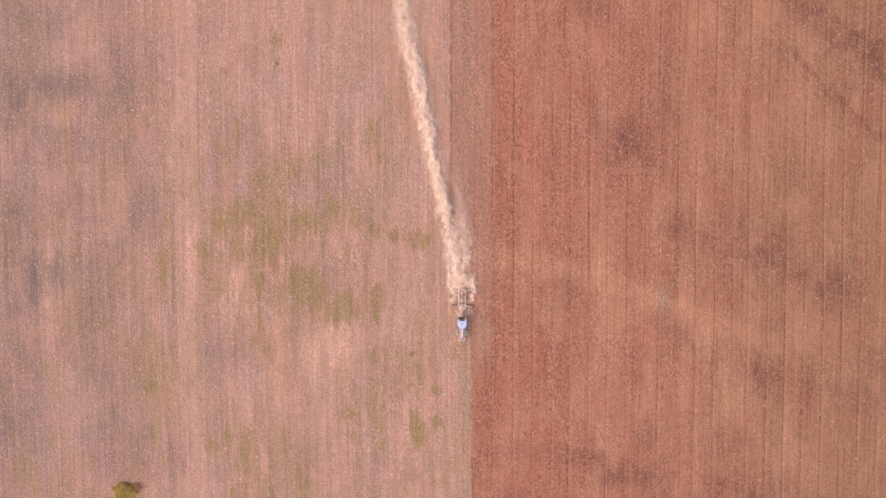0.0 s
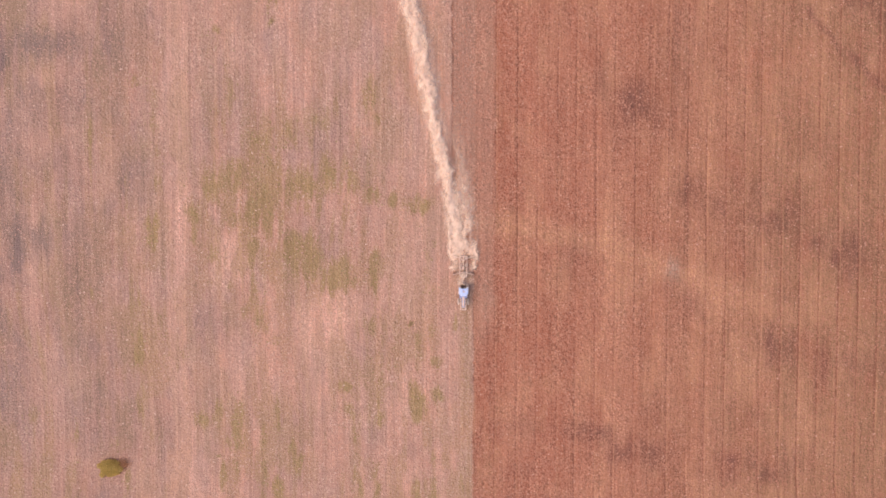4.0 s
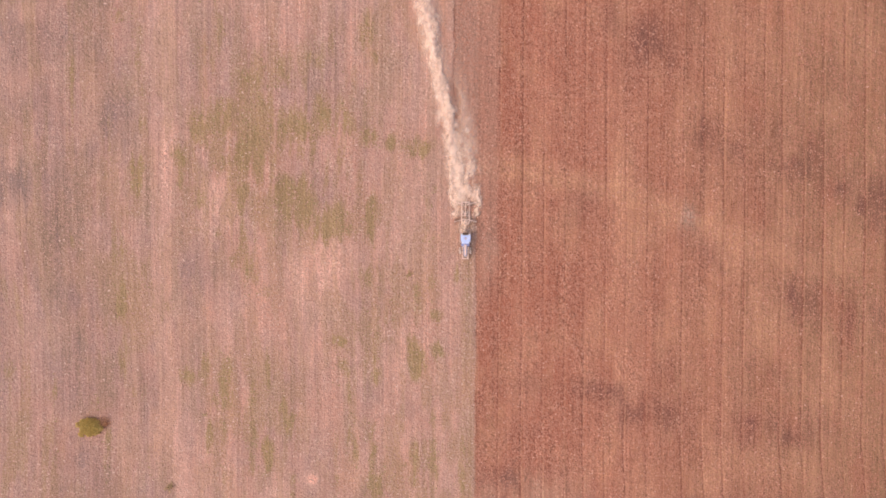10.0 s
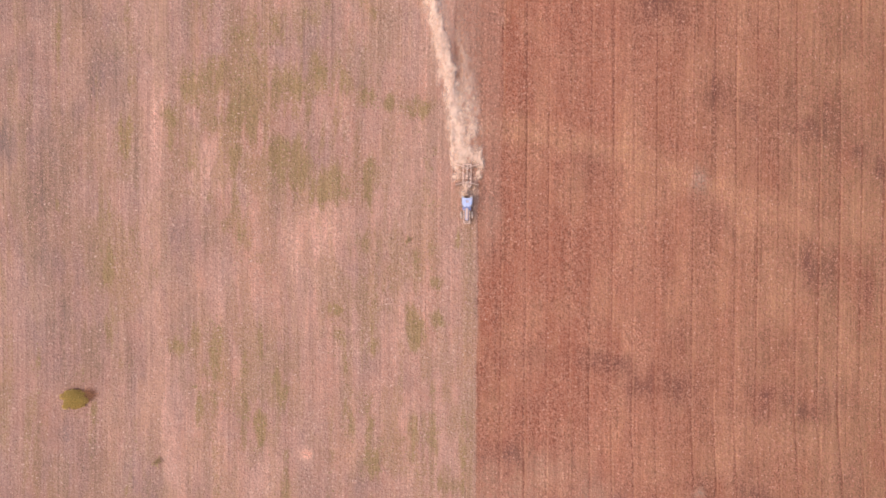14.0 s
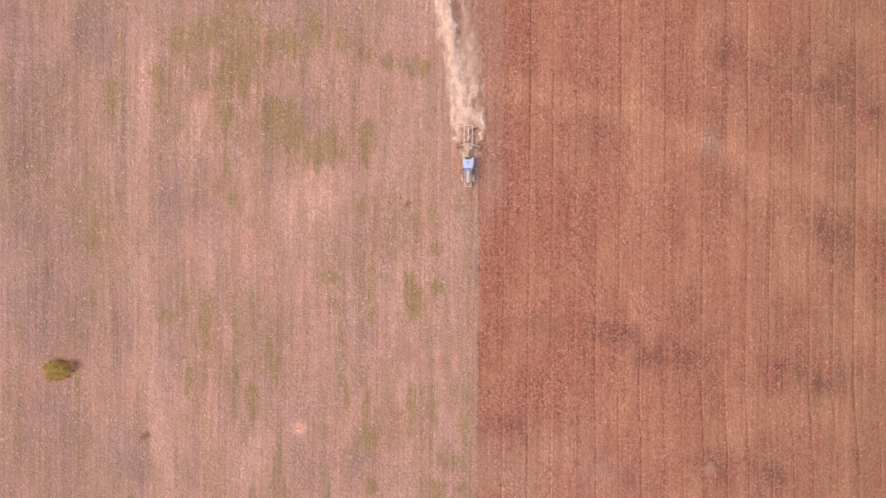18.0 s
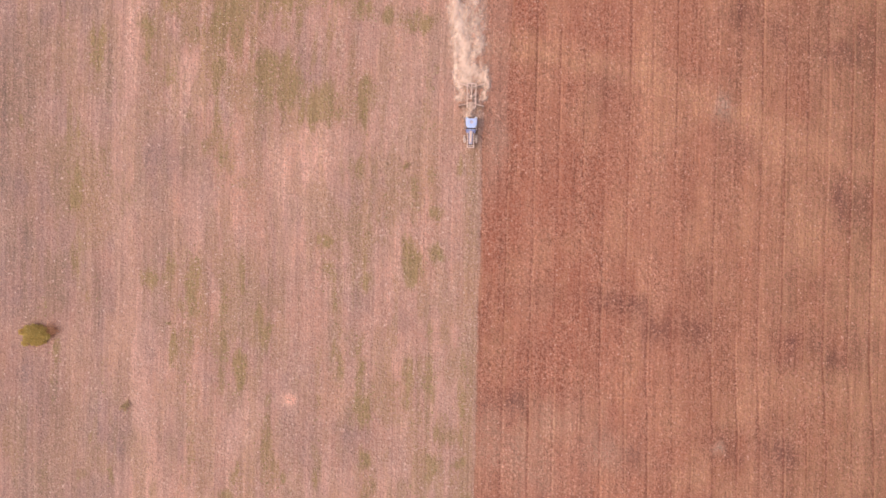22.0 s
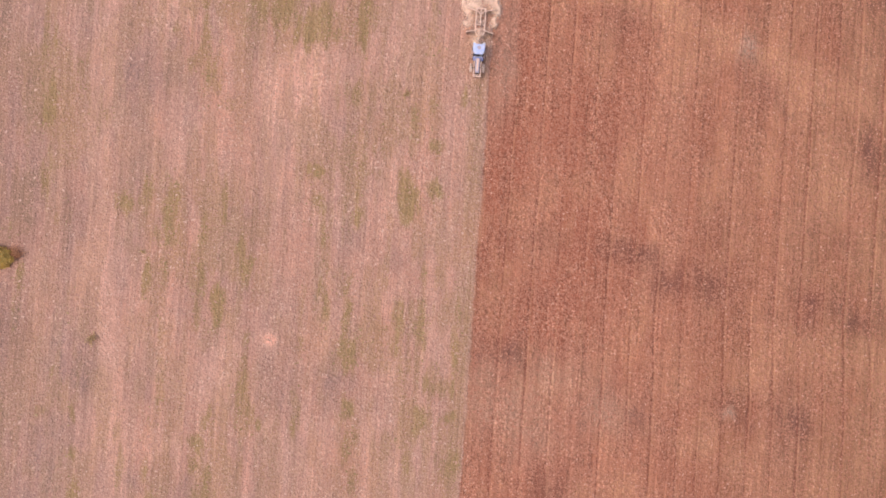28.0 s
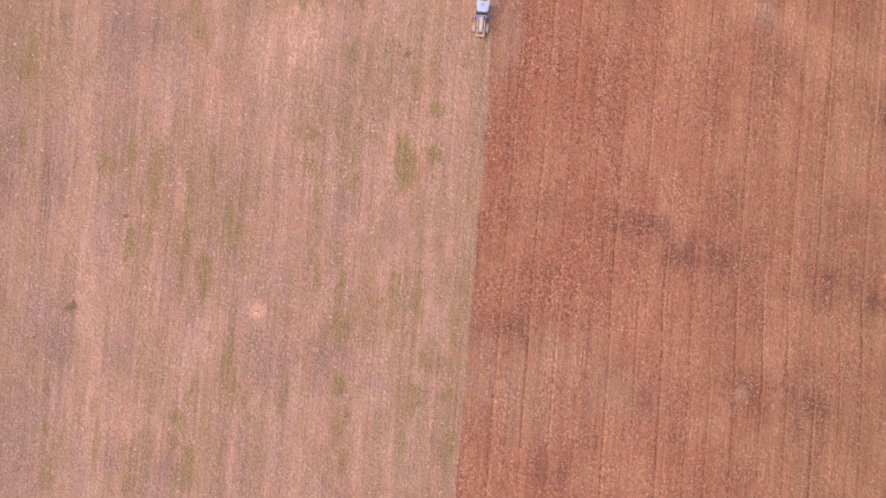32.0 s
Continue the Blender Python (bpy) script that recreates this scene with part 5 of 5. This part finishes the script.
                part("disc", bm, DISC, gang, "dished steel disc", True)
            for k in (0.2, 0.8):
                p = inner.lerp(outer, k)
                part("hanger", bar(bmesh.new(), p + Vector((0, 0, 0.27)), p + Vector((0, 0.02, top - 0.2)), 0.05, 0.07), DUSTY, gang)
    return root


build_harrow(TRACTOR[0], TRACTOR[1] - 0.35)


# ---------------- dust behind the harrow ----------------
def build_dust(x, y):
    """Three billowing sheets over one another, each torn in its own way."""
    sheets = []
    for layer in range(3):
        us, ds = np.arange(-17, 5.21, 0.15), np.arange(0.4, 82, 0.2)
        u, d = np.meshgrid(us, ds)
        shape = u.shape
        u, d = u.ravel(), d.ravel()
        back = np.clip(d - 6, 0, None)
        seed = 37.0 * layer
        mid = -0.205 * back + 0.2 * (1 - np.exp(-back / 4)) + 0.9 * (fbm(d / 5 + seed, d * 0 + 3, 2) - 0.5) * np.clip(back / 6, 0, 1)
        wu = u + 1.7 * (fbm(u / 1.5 + seed, d / 1.9, 3) - 0.5) + 0.9 * (fbm(u / 0.6, d / 0.7 + seed, 2) - 0.5)
        # the dense core, its eastern wisps, the soil thrown beside the gangs, the puffs behind the tractor
        core = np.exp(-((wu + 0.45 - mid) / (0.64 + 0.02 * back)) ** 2) * step01(d, 5.6, 7.5) * (1 - step01(d, 40, 80))
        wisp = np.exp(-((wu - 0.9 - 0.45 * mid) / (1.15 - 0.012 * back)) ** 2) * step01(d, 5.0, 7) * (1 - step01(d, 10, 38)) * 0.46
        west = np.exp(-((wu + 1.45 - 0.8 * mid) / (0.75 - 0.012 * back)) ** 2) * step01(d, 5.0, 6.5) * (1 - step01(d, 9, 20)) * 0.7
        gang = np.exp(-((np.abs(wu) - 1.95) / 0.42) ** 2) * step01(d, 3.2, 4.2) * (1 - step01(d, 6.5, 10)) * 0.9
        bed = np.exp(-(wu / 1.9) ** 4) * step01(d, 3.2, 4.0) * (1 - step01(d, 8, 22)) * 0.42
        puff = np.exp(-(wu / 0.72) ** 2) * step01(d, 0.7, 1.1) * (1 - step01(d, 2.6, 4.0)) * 1.0
        body = np.clip(core + wisp + west + gang + bed + puff, 0, 1.15)
        rag = fbm(u / 0.9 + seed, d / 1.2 + 2 * seed, 4)
        density = np.clip(np.maximum(body * step01(rag + 0.22 * core, 0.30, 0.62), 0.75 * core ** 1.5), 0, 1) * (0.95, 0.85, 0.7)[layer]
        tall = (0.35 + 0.03 * np.minimum(back, 25)) * (0.55 + 0.4 * layer) * np.clip(body, 0, 1) ** 0.5 * (0.5 + rag)
        tall = np.minimum(tall, 0.38 + 0.08 * layer + 0.25 * np.clip(d - 6.4, 0, 12))
        tall = tall + 0.8 * puff
        index = np.arange(u.size).reshape(shape)
        quads = np.stack([index[:-1, :-1], index[:-1, 1:], index[1:, 1:], index[1:, :-1]], -1).reshape(-1, 4)
        quads = quads[density[quads].max(1) > 0.015]
        used, flat = np.unique(quads, return_inverse=True)
        sheets.append((np.c_[x + u, y + d, 0.10 + 0.05 * layer + tall + height(x + u, y + d)][used], flat.reshape(-1, 4), density[used]))
    starts = np.cumsum([0] + [len(v) for v, _, _ in sheets])
    mesh = quick_mesh("dust_cloud", np.concatenate([v for v, _, _ in sheets]), np.concatenate([q + k for (_, q, _), k in zip(sheets, starts)]), 4)
    store(mesh, "veil", np.concatenate([d for _, _, d in sheets]))
    mesh.polygons.foreach_set("use_smooth", [True] * len(mesh.polygons))
    mesh.materials.append(DUST)
    tagged(new("dust_cloud", mesh), "pale billowing dust plume trailing behind the disc harrow", "dust", kind="stuff")


build_dust(*TRACTOR)
